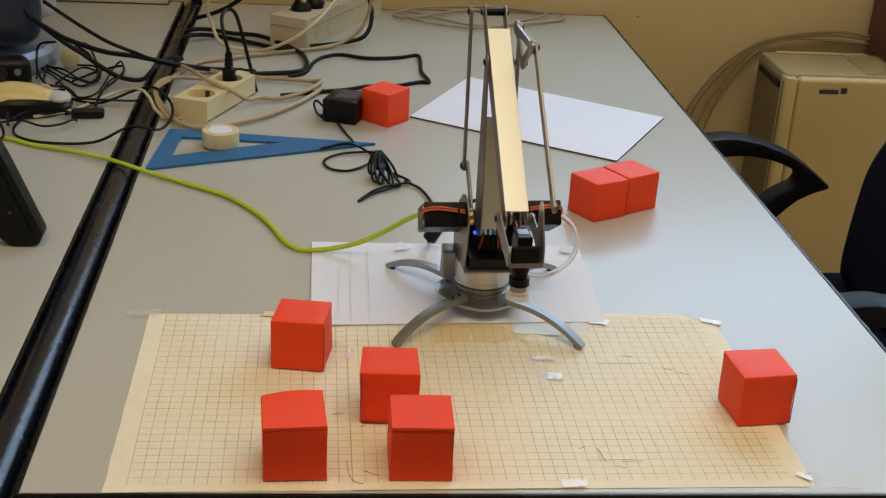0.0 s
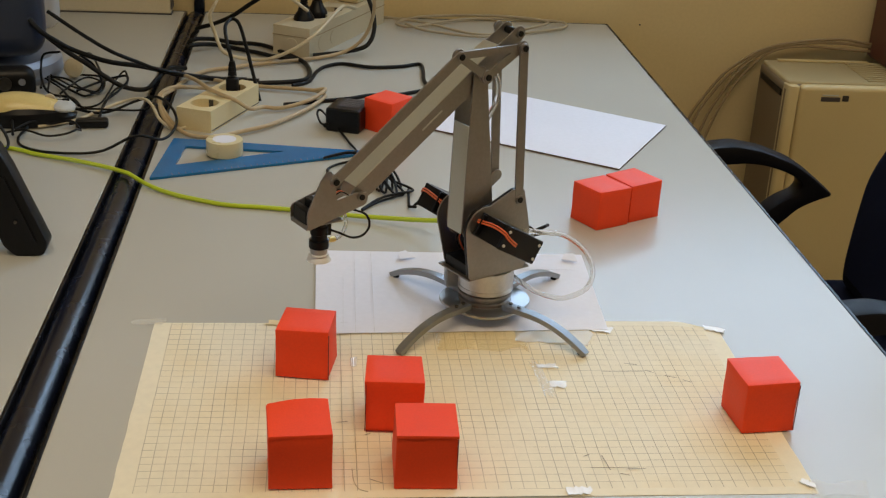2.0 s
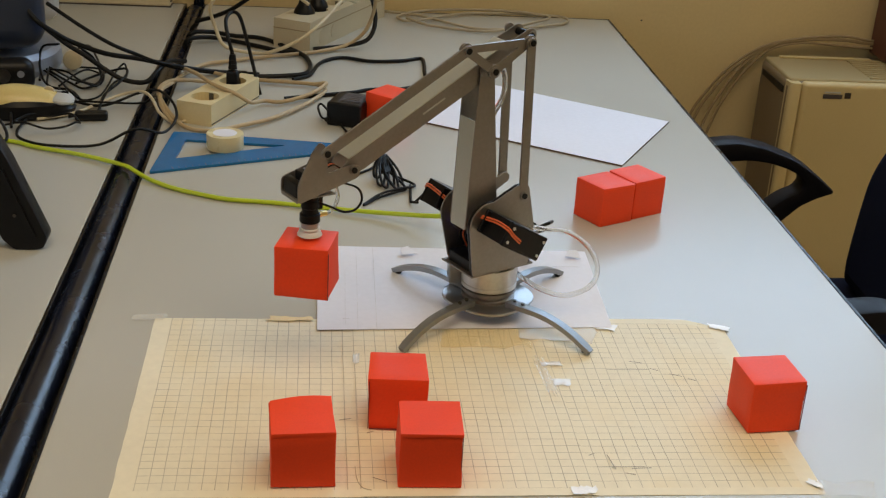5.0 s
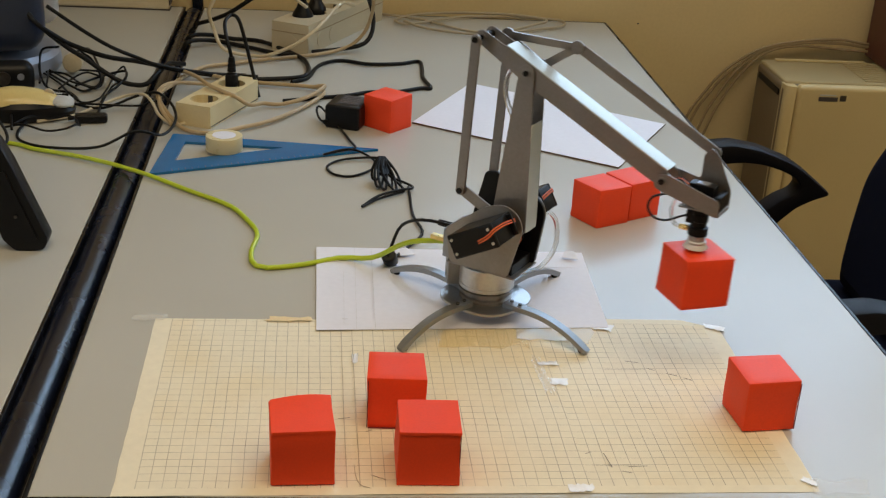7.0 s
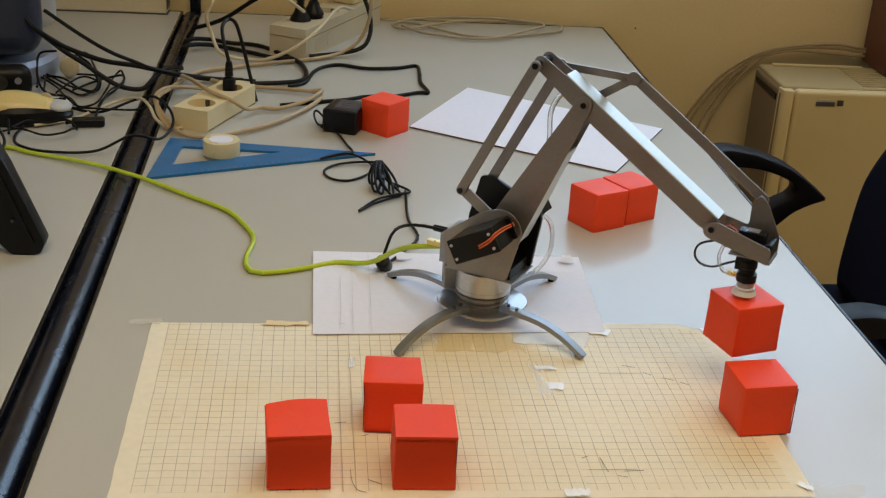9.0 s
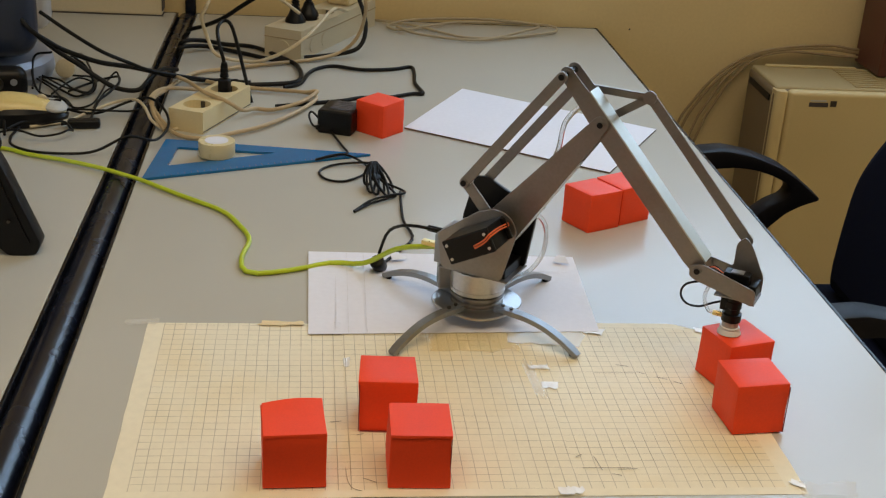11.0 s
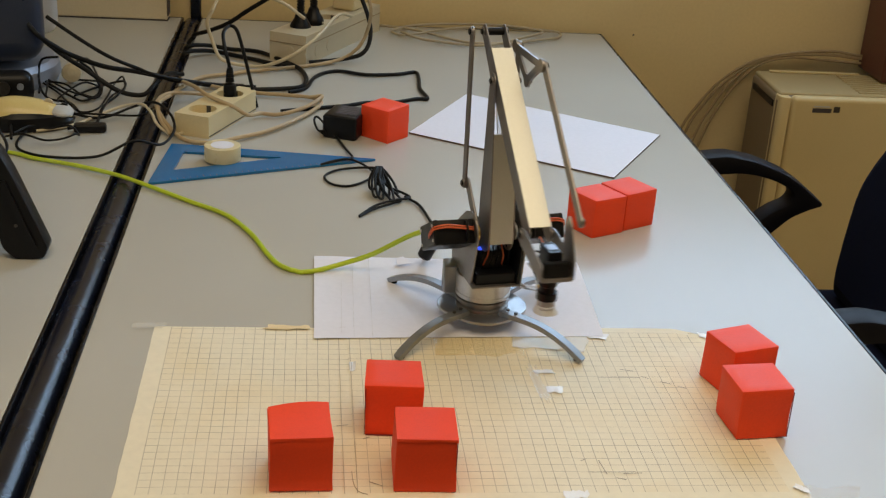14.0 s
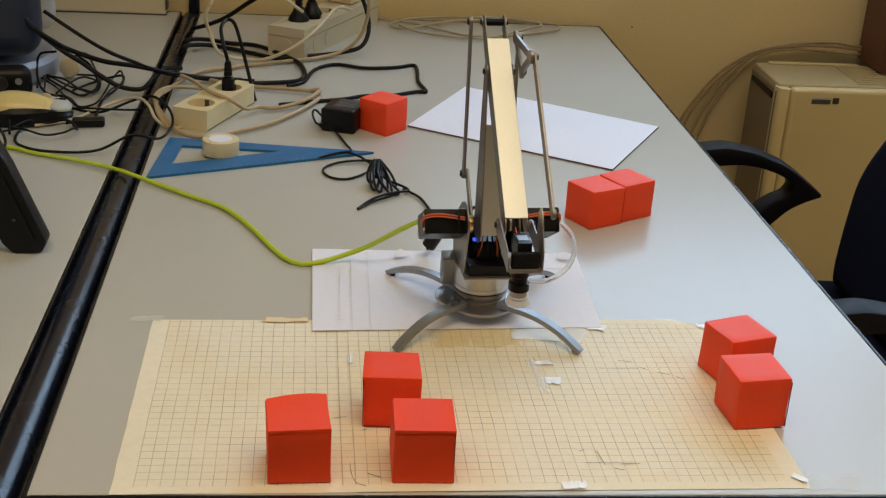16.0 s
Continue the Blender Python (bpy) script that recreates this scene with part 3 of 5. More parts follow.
WA, WU, WR, WL = 0.0125, 0.0106, 0.0165, 0.0175               # half widths: lower arm, upper arm, drive rod, level rods

robot = thing("robot_arm", pose(0, 0, DESK + 0.003), "grey metal desktop robot arm with suction cup on four feet", "robot arm")


def pin(parent, x, z, y, side, r=0.0042):
    """A pivot: washer and dark screw head on the outside of a link."""
    bm = cyl(r, 0.0012, (x, y + side * 0.0006, z), "Y", 20, bevel=0.0003)
    w = part("pivot", bm, M["metal"], parent)
    part("screw", cyl(r * 0.66, 0.0016, (x, y + side * 0.0018, z), "Y", 12, bevel=0.0004), M["black"], w, "dark screw head")


def build_base():
    bm = bmesh.new()
    outline = []
    for k in range(72):
        a = 2 * math.pi * k / 72
        r = 0.0438 + 0.0016 * math.cos(4 * a)
        outline.append((r * math.cos(a), r * math.sin(a)))
    prism(outline, 0.0108, 0.0138, "XY", (), 0.0007, bm)
    part("base_plate", bm, M["polished"], robot, "grey lobed base plate")
    for k in range(4):
        a = 45 + 90 * k
        bm = bmesh.new()
        secs = []
        n = 16
        for i in range(n + 1):
            u = i / n
            r = 0.026 + (0.1245 - 0.026) * u
            z = 0.0165 + 0.0035 * math.sin(u * math.pi * 0.55) - 0.0195 * max(0, (u - 0.28) / 0.72) ** 2.1
            w = 0.88 * (0.0062 - 0.0016 * math.sin(min(1, u * 1.2) * math.pi / 2)) * (1.0 if u < 0.95 else 0.82)
            slope = -0.0195 * 2.1 * max(0, (u - 0.28) / 0.72) ** 1.1 / 0.0709
            t = 0.0026
            nx, nz = -slope, 1.0
            q = math.hypot(nx, nz)
            nx, nz = nx / q * t, nz / q * t
            secs.append([(r + nx, -w, z + nz), (r + nx, w, z + nz), (r - nx, w, z - nz), (r - nx, -w, z - nz)])
        rings = [[bm.verts.new(p) for p in s] for s in secs]
        for p, q in zip(rings, rings[1:]):
            for i in range(4):
                bm.faces.new((p[i], p[(i + 1) % 4], q[(i + 1) % 4], q[i]))
        bm.faces.new(list(reversed(rings[0])))
        bm.faces.new(rings[-1])
        bmesh.ops.bevel(bm, geom=[e for e in bm.edges if len(e.link_faces) == 2 and e.calc_face_angle(0) > 0.9], offset=0.0008, segments=2, affect="EDGES")
        leg = part("leg", bm, M["cast"], robot, "curved metal leg")
        leg.matrix_basis = pose(-0.001, -0.0065, 0, 0, 0, a)
        part("foot_pad", cyl(0.0034, 0.004, (0.1185, 0, 0.001), "Z", 16, bevel=0.0006), M["rubber"], leg, "rubber foot pad")
        for r in (0.033, 0.043):
            part("screw", cyl(0.0019, 0.0016, (r, 0, 0.0215), "Z", 10), M["screw"], leg)
    part("gear_housing", box(0.015, 0.022, 0.030, (-0.0320, 0.014, 0.0375), 0.002), M["cast"], robot, "grey gear housing beside the drum")
    part("motor_column", lathe([(0.0265, 0.0125), (0.0262, 0.0165), (0.0240, 0.0180), (0.0238, 0.0205), (0.0268, 0.0210), (0.0272, 0.0218), (0.0272, 0.0240), (0.0262, 0.0246), (0.0235, 0.0250)], 48), M["metal"], robot, "dark motor column")


def build_turntable():
    t = new("turntable")
    t.empty_display_size = 0.02
    t.parent = robot
    part("drum", lathe([(0.0262, 0.0256), (0.0274, 0.0264), (0.0274, 0.0302), (0.0270, 0.0305), (0.0270, 0.0311), (0.0274, 0.0314), (0.0274, 0.0488), (0.0270, 0.0496)], 56), M["metal_pale"], t, "turned aluminium drum")
    part("platform", box(0.074, 0.050, 0.0018, (0.004, 0, 0.0507), 0.0005), M["metal"], t)
    plates = {
        -1: [(-0.030, 0.0515), (-0.0360, 0.086), (0.0050, 0.1175)] + arc(R0, HS, 0.0215, 118, -12, 10) + [(0.034, 0.0515)],
        1: [(-0.027, 0.0515), (-0.0305, 0.090), (-0.0200, 0.1345), (-0.0080, 0.1365)] + arc(R0, HS, 0.0225, 100, -5, 10) + [(0.040, 0.0515)],
    }
    for side, outline in plates.items():
        bm = prism(rounded(outline, 0.003, 3), min(side * 0.0235, side * 0.0252), max(side * 0.0235, side * 0.0252), "XZ", (), 0.0005)
        part("side_plate", bm, M["metal"], t, "bent grey metal side plate")
        # shoulder servo outside each plate, tilted
        sx, sz, tilt = (0.0150, 0.0975, 29) if side < 0 else (0.0130, 0.0975, 30)
        m = Matrix.Translation((sx, side * 0.0455, sz)) @ Matrix.Rotation(radians(-tilt), 4, "Y")
        body = part("servo", box(0.050, 0.040, 0.0235, (0, 0, 0), 0.0012, 2), M["black"], t, "black servo motor")
        body.matrix_basis = m
        part("servo_cap", box(0.0502, 0.004, 0.0242, (0, side * 0.0175, 0), 0.001), M["black"], body)
        part("servo_ears", box(0.060, 0.0022, 0.0210, (0, side * -0.012, 0), 0.0006), M["black"], body)
        for ex in (-0.021, 0.021):
            for ez in (-0.007, 0.007):
                part("screw", cyl(0.0015, 0.0016, (ex, side * 0.0203, ez), "Y", 10), M["metal_pale"], body)
        for off in (0, 0.0022):
            wire = tube([(0.0065, side * 0.0205, -0.0030 + off), (0.0145, side * 0.0216, -0.0015 + off), (0.021, side * 0.0215, 0.0003 + off), (0.026, side * 0.019, 0.003 + off), (0.030, side * 0.006, 0.004 + off), (0.028, side * -0.018, 0.001 + off)], 0.00085, 8, 6)
            part("servo_wire", wire, M["orange"], body, "orange servo wire")
        part("servo_hub", cyl(0.0085, 0.006, (R0, side * 0.0205, HS), "Y", 24, bevel=0.0006), M["brass"] if side < 0 else M["metal_pale"], t, "metal servo horn")
    part("inner_cover", prism(rounded(plates[1], 0.003, 3), 0.0200, 0.0232, "XZ", (), 0.0006), M["black"], t, "black inner cover")
    part("usb_connector", box(0.018, 0.007, 0.005, (-0.046, -0.018, 0.0700), 0.001), M["brass"], t, "gold cable connector")
    part("power_jack", cyl(0.0034, 0.022, (-0.050, 0.006, 0.0745), "X", 14, bevel=0.0006), M["black"], t, "black power jack")
    part("base_servo", box(0.050, 0.0215, 0.030, (-0.002, 0, 0.067), 0.0015), M["black"], t, "black base servo")
    part("control_board", box(0.004, 0.042, 0.034, (-0.026, 0, 0.072), 0.0005), M["navy"], t)
    part("servo_block", box(0.020, 0.040, 0.012, (0.026, 0, 0.0565), 0.001), M["black"], t)
    part("rear_box", box(0.012, 0.044, 0.030, (-0.034, 0, 0.068), 0.001), M["cast"], t)
    part("status_led", box(0.004, 0.004, 0.002, (0.020, -0.013, 0.0835)), M["led"], t, "small blue indicator light")
    for k in range(6):
        y = -0.016 + 0.0064 * k
        part("loose_wire", tube([(0.022, y, 0.066), (0.030, y * 0.8, 0.080 + 0.003 * (k % 2)), (0.020, y * 0.6, 0.094), (0.004, y * 0.9, 0.090)], 0.0008, 6, 5), M["orange"] if k in (1, 4) else M["rubber"], t)
    return t


def build_hose():
    """The slack air hose: a loop in a plane through the base's axis, which lags behind the turning arm."""
    loop = [(0.022, 0.092), (0.046, 0.090), (0.072, 0.089), (0.094, 0.074), (0.104, 0.052), (0.099, 0.032), (0.077, 0.020), (0.053, 0.023), (0.032, 0.034), (0.018, 0.044)]
    return part("air_hose", tube([(r, 0.004 * math.sin(40 * z), z) for r, z in loop], 0.0026, 14, 16), M["hose"], robot, "clear looping air hose")


def build_lower_arm():
    """Shoulder at the origin, elbow straight up."""
    a = new("lower_arm")
    a.parent = robot
    for side in (-1, 1):
        o = slot(0, 0, 0.0185, 0, L1, 0.0078)
        bm = prism(o, min(side * WA, side * (WA - 0.0014)), max(side * WA, side * (WA - 0.0014)), "XZ", (), 0.0004)
        part("arm_side", bm, M["metal"], a, "grey metal channel side")
        pin(a, 0, L1, side * WA, side)
    bm = prism([(0.0175, -0.006), (0.0188, -0.006), (0.0115, 0.100), (0.0102, 0.100)], -WA + 0.0014, WA - 0.0014, "XZ")
    part("front_web", bm, M["web"], a, "pale folded front web")
    bm = prism([(-0.0180, 0.0), (-0.0168, 0.0), (-0.0098, 0.085), (-0.0110, 0.085)], -WA + 0.0014, WA - 0.0014, "XZ")
    part("rear_web", bm, M["metal"], a)
    part("cross_pin", cyl(0.0032, 2 * WA, (0, 0, L1), "Y", 16), M["screw"], a)
    part("inner_hose", tube([(-0.004, 0.002, 0.06), (-0.012, 0.002, 0.092), (-0.026, 0.004, 0.118), (-0.024, 0.004, 0.142), (-0.008, 0.003, 0.152)], 0.0025, 8, 6), M["hose"], a)
    return a


def build_upper_arm():
    """Elbow at the origin, wrist along +x, tail along -x."""
    a = new("upper_arm")
    a.parent = robot
    outline = arc(-LT, 0, 0.0068, 90, 270, 8) + [(-0.030, -0.0082), (0.0, -0.0100), (L2 - 0.012, -0.0088)] + arc(L2, 0, 0.0074, -90, 90, 8) + [(L2 - 0.014, 0.0092), (-0.022, 0.0092), (-0.034, 0.0075)]
    for side in (-1, 1):
        lo, hi = sorted((side * (WU - 0.0018), side * (WU - 0.0004) * 0.995))
        part("arm_side", prism(outline, lo, hi, "XZ", (), 0.0004), M["metal"], a, "grey metal channel side")
        pin(a, L2, 0, side * (WU + 0.0016), side)
        pin(a, -LT, 0, side * WU, side)
    part("top_web", box(L2 - 0.002 + 0.030, 2 * WU - 0.0006, 0.0014, ((L2 - 0.002 - 0.030) / 2, 0, 0.0088), 0.0003), M["web"], a, "pale satin top web")
    part("spacer", cyl(0.0036, 2 * WU - 0.004, (-LT, 0, 0), "Y", 16), M["rubber"], a, "black tail spacer")
    part("engraving", box(0.026, 0.0002, 0.0016, (0.062, WU - 0.0003, 0.0005)), M["label_print"], a, "small engraved lettering bar", False)
    return a


def build_rod(name, length, y, r=0.0052, label="flat metal link rod"):
    """A flat rod along +x between two pivots, with a waist."""
    side = 1 if y > 0 else -1
    lo, hi = sorted((y, y + side * 0.0022))
    rod = part(name, prism(slot(0, 0, r * 0.95, length, 0, r * 0.95), lo, hi, "XZ", (), 0.0006), M["metal"], robot, label)
    for x in (0, length):
        pin(rod, x, 0, y + side * 0.0022, side, r * 0.85)
    return rod


def build_triangle():
    """The open triangular link that keeps the head level; elbow at the origin."""
    bm = bmesh.new()
    y = WL + 0.0028
    for p, q, r in (((0, 0), V1, 0.0052), ((0, 0), V2, 0.0052), (V1, V2, 0.0048)):
        prism(slot(p[0], p[1], r * 0.72, q[0], q[1], r * 0.72), y, y + 0.0022 + 0.0002 * r * 100, "XZ", (), 0, bm)
    for p in ((0, 0), V1, V2):
        cyl(0.0064, 0.0030, (p[0], y + 0.0013, p[1]), "Y", 24, bevel=0.0004, bm=bm)
    tri = part("triangle_link", bm, M["metal"], robot, "open triangular level link")
    for p in ((0, 0), V1, V2):
        pin(tri, p[0], p[1], y + 0.0026, 1, 0.0046)
    return tri


def build_head():
    """The level head; wrist pivot at the origin."""
    h = new("head")
    h.parent = robot
    lo = -WA - 0.0030
    bm = prism(rounded([(-0.0072, 0.004), (-0.0072, -0.006), (0.000, -0.0095), (0.0540, -0.0225), (0.0540, -0.0070), (0.004, 0.0075)], 0.004, 4), lo, lo + 0.0014, "XZ", (), 0.0002)
    part("head_plate", bm, M["metal"], h, "grey metal head side plate")
    hi = WA + 0.0012
    bm = prism(rounded([(-0.0074, 0.003), (-0.0060, -0.0075), (0.0540, -0.0225), (0.0540, -0.0050), (V2.x + 0.0072, V2.y), (V2.x, V2.y + 0.0074), (V2.x - 0.0072, V2.y), (V2.x - 0.0072, 0.0005), (0.004, 0.0050)], 0.004, 4), hi, hi + 0.0014, "XZ", (), 0.0002)
    part("head_plate", bm, M["metal"], h, "grey metal head side plate")
    pin(h, 0, 0, lo, -1)
    pin(h, 0, 0, hi + 0.0014, 1)
    part("head_floor", box(0.036, 2 * WA + 0.004, 0.0014, (0.0355, 0, -0.0190), 0.0003), M["metal"], h)
    servo = part("head_servo", box(0.0235, 0.0125, 0.0190, (0.0335, 0, -0.0080), 0.0008), M["black"], h, "small black wrist servo")
    part("servo_label", box(0.011, 0.0090, 0.0004, (0.0335, 0, 0.0018)), M["silver_plastic"], servo, "small pale label", False)
    part("servo_ears", box(0.0300, 0.0120, 0.0016, (0.0335, 0, -0.0125), 0.0004), M["black"], servo)
    part("front_flange", box(0.0014, 2 * WA + 0.003, 0.003, (0.0536, 0, -0.0205), 0.0003), M["metal"], h)
    part("front_block", box(0.007, 0.0240, 0.0150, (0.0500, 0, -0.0118), 0.0022, 2), M["black"], h)
    for k in range(3):
        part("servo_wire", tube([(0.021, -0.004 + 0.002 * k, -0.002), (0.012, -0.005 + 0.003 * k, 0.002), (0.004, -0.003 + 0.003 * k, -0.003)], 0.0006, 6, 5), M["orange"] if k == 1 else M["rubber"], h)
    x = TIP.x
    tool = part("tool_body", lathe([(0.0060, -0.0180), (0.0072, -0.0200), (0.0072, -0.0262), (0.0080, -0.0268), (0.0080, -0.0330), (0.0070, -0.0336), (0.0070, -0.0385), (0.0090, -0.0392), (0.0090, -0.0462), (0.0078, -0.0470)], 24, (x, 0, 0)), M["black"], h, "black suction tool body")
    part("tool_block", box(0.010, 0.009, 0.012, (x - 0.006, -0.001, -0.0300), 0.001), M["black"], tool)
    part("cup_fitting", lathe([(0.0066, -0.0465), (0.0076, -0.0472), (0.0076, -0.0518), (0.0066, -0.0525)], 24, (x, 0, 0)), M["frosted"], h, "frosted cup fitting")
    cup = [(0.0066, -0.0515), (0.0088, -0.0522), (0.0092, -0.0532), (0.0080, -0.0542), (0.0098, -0.0560), (0.0110, -0.0587)]
    part("suction_cup", lathe(cup, 28, (x, 0, 0)), M["silicone"], h, "white bellows suction cup")
    part("hose_barb", cyl(0.0025, 0.010, (x - 0.012, -0.001, -0.0425), "X", 12, bevel=0.0003), M["brass"], h, "brass hose barb")
    part("air_hose", tube([(x - 0.015, -0.001, -0.0425), (x - 0.022, -0.001, -0.041), (x - 0.027, 0.001, -0.030), (x - 0.023, 0.002, -0.014)], 0.0018, 8, 7), M["hose"], h)
    part("sensor_lead", tube([(x - 0.006, 0.003, -0.029), (x - 0.018, 0.004, -0.035), (x - 0.032, 0.004, -0.0425), (x - 0.044, 0.004, -0.042), (x - 0.050, 0.004, -0.034), (x - 0.046, 0.003, -0.023), (x - 0.030, 0.002, -0.015)], 0.0011, 6, 7), M["rubber"], h, "thin black sensor lead")
    return h


build_base()
turntable, air_hose = build_turntable(), build_hose()
lower_arm, upper_arm = build_lower_arm(), build_upper_arm()
crank = build_rod("crank", LT, -WR - 0.0006, 0.0060, "short crank link")
drive_rod = build_rod("drive_rod", L1, -WR - 0.0040)
level_rod = build_rod("level_rod", L1, WL + 0.0058)
fore_rod = build_rod("fore_rod", L2, WL + 0.0058)
triangle, head = build_triangle(), build_head()


# ---------------------------------------------------------------- cables and power strips
def cable(name, points, r, mat, label, category="cable", low=DESK):
    ob = mesh_object(name, tube([(x, y, max(z, low + r)) for x, y, z in points], r, 10, 8), mat)
    return tagged(ob, label, category, "tangle of cables")


def power_strip(name, m, length, width, height, sockets, mat, label):
    """A block of round earthed sockets; x along its length, top at its height."""
    s = thing(name, m, label, "power strip")
    holes = [arc(x, 0, 0.0195, 0, 345, 23) for x in sockets]
    bm = prism([(-length / 2, -width / 2), (length / 2, -width / 2), (length / 2, width / 2), (-length / 2, width / 2)], 0.0, height, "XY", holes)
    part("cover", bm, mat, s, "", False)
    for x in sockets:
        c = part("socket", lathe([(0.0193, height - 0.0135), (0.0193, height - 0.012), (0.004, height - 0.012), (0.0, height - 0.012)], 28, (x, 0, 0)), mat, s, "round recessed socket")
        for y in (-0.0095, 0.0095):
            part("contact_hole", cyl(0.0026, 0.001, (x, y, height - 0.0117), "Z", 12), M["black"], c)
        for dx in (-0.0185, 0.0185):
            part("earth_clip", box(0.0025, 0.006, 0.010, (x + dx, 0, height - 0.006)), M["screw"], c)
    return s


def plug(m, label):
    """A black round mains plug, pins down, with a ribbed neck."""
    p = thing("mains_plug", m, label, "plug", "black mains plugs")
    prof = [(0.0185, 0), (0.0188, 0.006), (0.0165, 0.014), (0.0110, 0.022), (0.0085, 0.030)]
    for k in range(5):
        prof += [(0.0070, 0.0305 + 0.005 * k), (0.0070, 0.0325 + 0.005 * k), (0.0052, 0.033 + 0.005 * k), (0.0052, 0.035 + 0.005 * k)]
    part("plug_body", lathe(prof, 24), M["black"], p)
    return p


# ivory double socket beside the set square: its length runs towards the wall
power_strip("power_strip", pose(-0.3165, 0.6200, DESK, 0, 0, 68), 0.150, 0.052, 0.031, (-0.042, 0.043), M["ivory"], "ivory plastic power strip with two sockets")
part("cable_gland", box(0.03, 0.03, 0.026, (0.084, 0, 0.0145), 0.004), M["ivory"], bpy.data.objects["power_strip"])
part("base_seam", box(0.148, 0.0006, 0.0012, (0.0, -0.0263, 0.003)), M["ink"], bpy.data.objects["power_strip"], "", False)
slim = thing("mains_plug", pose(-0.3004, 0.6600, DESK + 0.0200, 0, 0, 68), "slim black plug in the ivory power strip", "plug", "black mains plugs")
part("plug_body", box(0.013, 0.0175, 0.027, (0, 0, 0.0135), 0.004, 3), M["black"], slim)
part("neck", lathe([(0.0065, 0.029), (0.0055, 0.036), (0.0062, 0.0365), (0.0050, 0.042), (0.0056, 0.0425), (0.0040, 0.050)], 16), M["rubber"], slim)
# long grey strip near the wall
power_strip("power_strip", pose(-0.1610, 1.0900, DESK, 0, 0, 64), 0.300, 0.068, 0.050, (-0.06, 0.0, 0.085), M["grey_plastic"], "grey plastic multi socket power strip by the wall")
grey_strip = bpy.data.objects["power_strip.001"]
part("lid_seam", box(0.302, 0.070, 0.0010, (0, 0, 0.034)), M["dark_tan"], grey_strip, "", False)
for x in (-0.105, -0.060):
    part("knockout", cyl(0.0125, 0.0012, (x, -0.0343, 0.018), "Y", 28, bevel=0.0003), M["grey_plastic"], grey_strip, "round knock-out in the side")
part("knockout", cyl(0.0125, 0.0012, (-0.1503, 0, 0.018), "X", 28, bevel=0.0003), M["grey_plastic"], grey_strip, "round knock-out in the end")
for x, y in ((-0.2075, 1.010), (-0.1860, 1.058)):
    plug(pose(x, y, DESK + 0.042, 0, 0, 20), "black mains plug in the grey power strip")
adapter = thing("plug_adapter", pose(-0.125, 1.165, DESK + 0.0505, 0, 0, 64), "ivory plug adapter in the grey power strip", "adapter")
part("body", box(0.044, 0.044, 0.036, (0, 0, 0.018), 0.004), M["ivory"], adapter)

cable("power_cable", [(-0.568, 0.718, 0.86), (-0.519, 0.708, 0.83), (-0.476, 0.693, 0.81), (-0.441, 0.711, 0.79), (-0.413, 0.711, 0.78), (-0.368, 0.754, 0.76), (-0.331, 0.797, 0.744), (-0.29, 0.80, 0.743)], 0.0028, M["rubber"], "thin black cable across the desks")
cable("power_cable", [(-0.62, 0.74, 0.88), (-0.585, 0.709, 0.84), (-0.557, 0.719, 0.815), (-0.536, 0.73, 0.8), (-0.49, 0.73, 0.785), (-0.446, 0.745, 0.775), (-0.41, 0.74, 0.77), (-0.39, 0.758, 0.76), (-0.327, 0.787, 0.745), (-0.27, 0.785, 0.745)], 0.0037, M["rubber"], "thick black cable across the desks")
cable("power_cable", [(-0.58, 0.74, 0.82), (-0.545, 0.722, 0.8), (-0.516, 0.713, 0.785), (-0.49, 0.704, 0.77), (-0.462, 0.701, 0.755), (-0.431, 0.702, 0.752), (-0.416, 0.726, 0.762), (-0.403, 0.77, 0.766), (-0.385, 0.81, 0.755)], 0.0036, M["rubber"], "thick black cable drooping onto the desk")
cable("mouse_cable", [(-0.514, 0.597, 0.75), (-0.531, 0.586, 0.76), (-0.523, 0.583, 0.77), (-0.515, 0.602, 0.752), (-0.475, 0.603, 0.746), (-0.43, 0.619, 0.76), (-0.401, 0.612, 0.768), (-0.375, 0.568, 0.765), (-0.366, 0.529, 0.755), (-0.378, 0.483, 0.75), (-0.41, 0.458, 0.762), (-0.454, 0.439, 0.746), (-0.515, 0.438, 0.744), (-0.554, 0.459, 0.744), (-0.567, 0.492, 0.744), (-0.564, 0.533, 0.746)], 0.0019, M["rubber"], "thin black mouse cable in loops")
cable("white_cable", [(-0.552, 0.541, 0.744), (-0.509, 0.572, 0.744), (-0.483, 0.613, 0.746), (-0.453, 0.639, 0.752), (-0.422, 0.615, 0.764), (-0.405, 0.588, 0.762), (-0.392, 0.560, 0.752), (-0.372, 0.548, 0.743), (-0.352, 0.560, 0.743)], 0.0022, M["cream_cable"], "thin white cable over the desk edge")
cable("thin_cable", [(-0.594, 0.768, 0.752), (-0.581, 0.764, 0.746), (-0.538, 0.707, 0.745), (-0.514, 0.688, 0.744), (-0.5, 0.734, 0.746), (-0.513, 0.754, 0.77), (-0.526, 0.734, 0.79)], 0.0018, M["rubber"], "thin black looping cable")
cable("thin_cable", [(-0.531, 0.705, 0.746), (-0.507, 0.753, 0.746), (-0.468, 0.742, 0.76), (-0.459, 0.716, 0.76), (-0.467, 0.685, 0.754), (-0.482, 0.649, 0.746), (-0.477, 0.575, 0.744)], 0.0018, M["rubber"], "thin black looping cable")
cable("thin_cable", [(-0.563, 0.757, 0.79), (-0.591, 0.77, 0.78), (-0.587, 0.732, 0.755), (-0.566, 0.688, 0.746), (-0.532, 0.674, 0.744), (-0.504, 0.618, 0.744), (-0.481, 0.602, 0.746)], 0.0018, M["rubber"], "thin black looping cable")
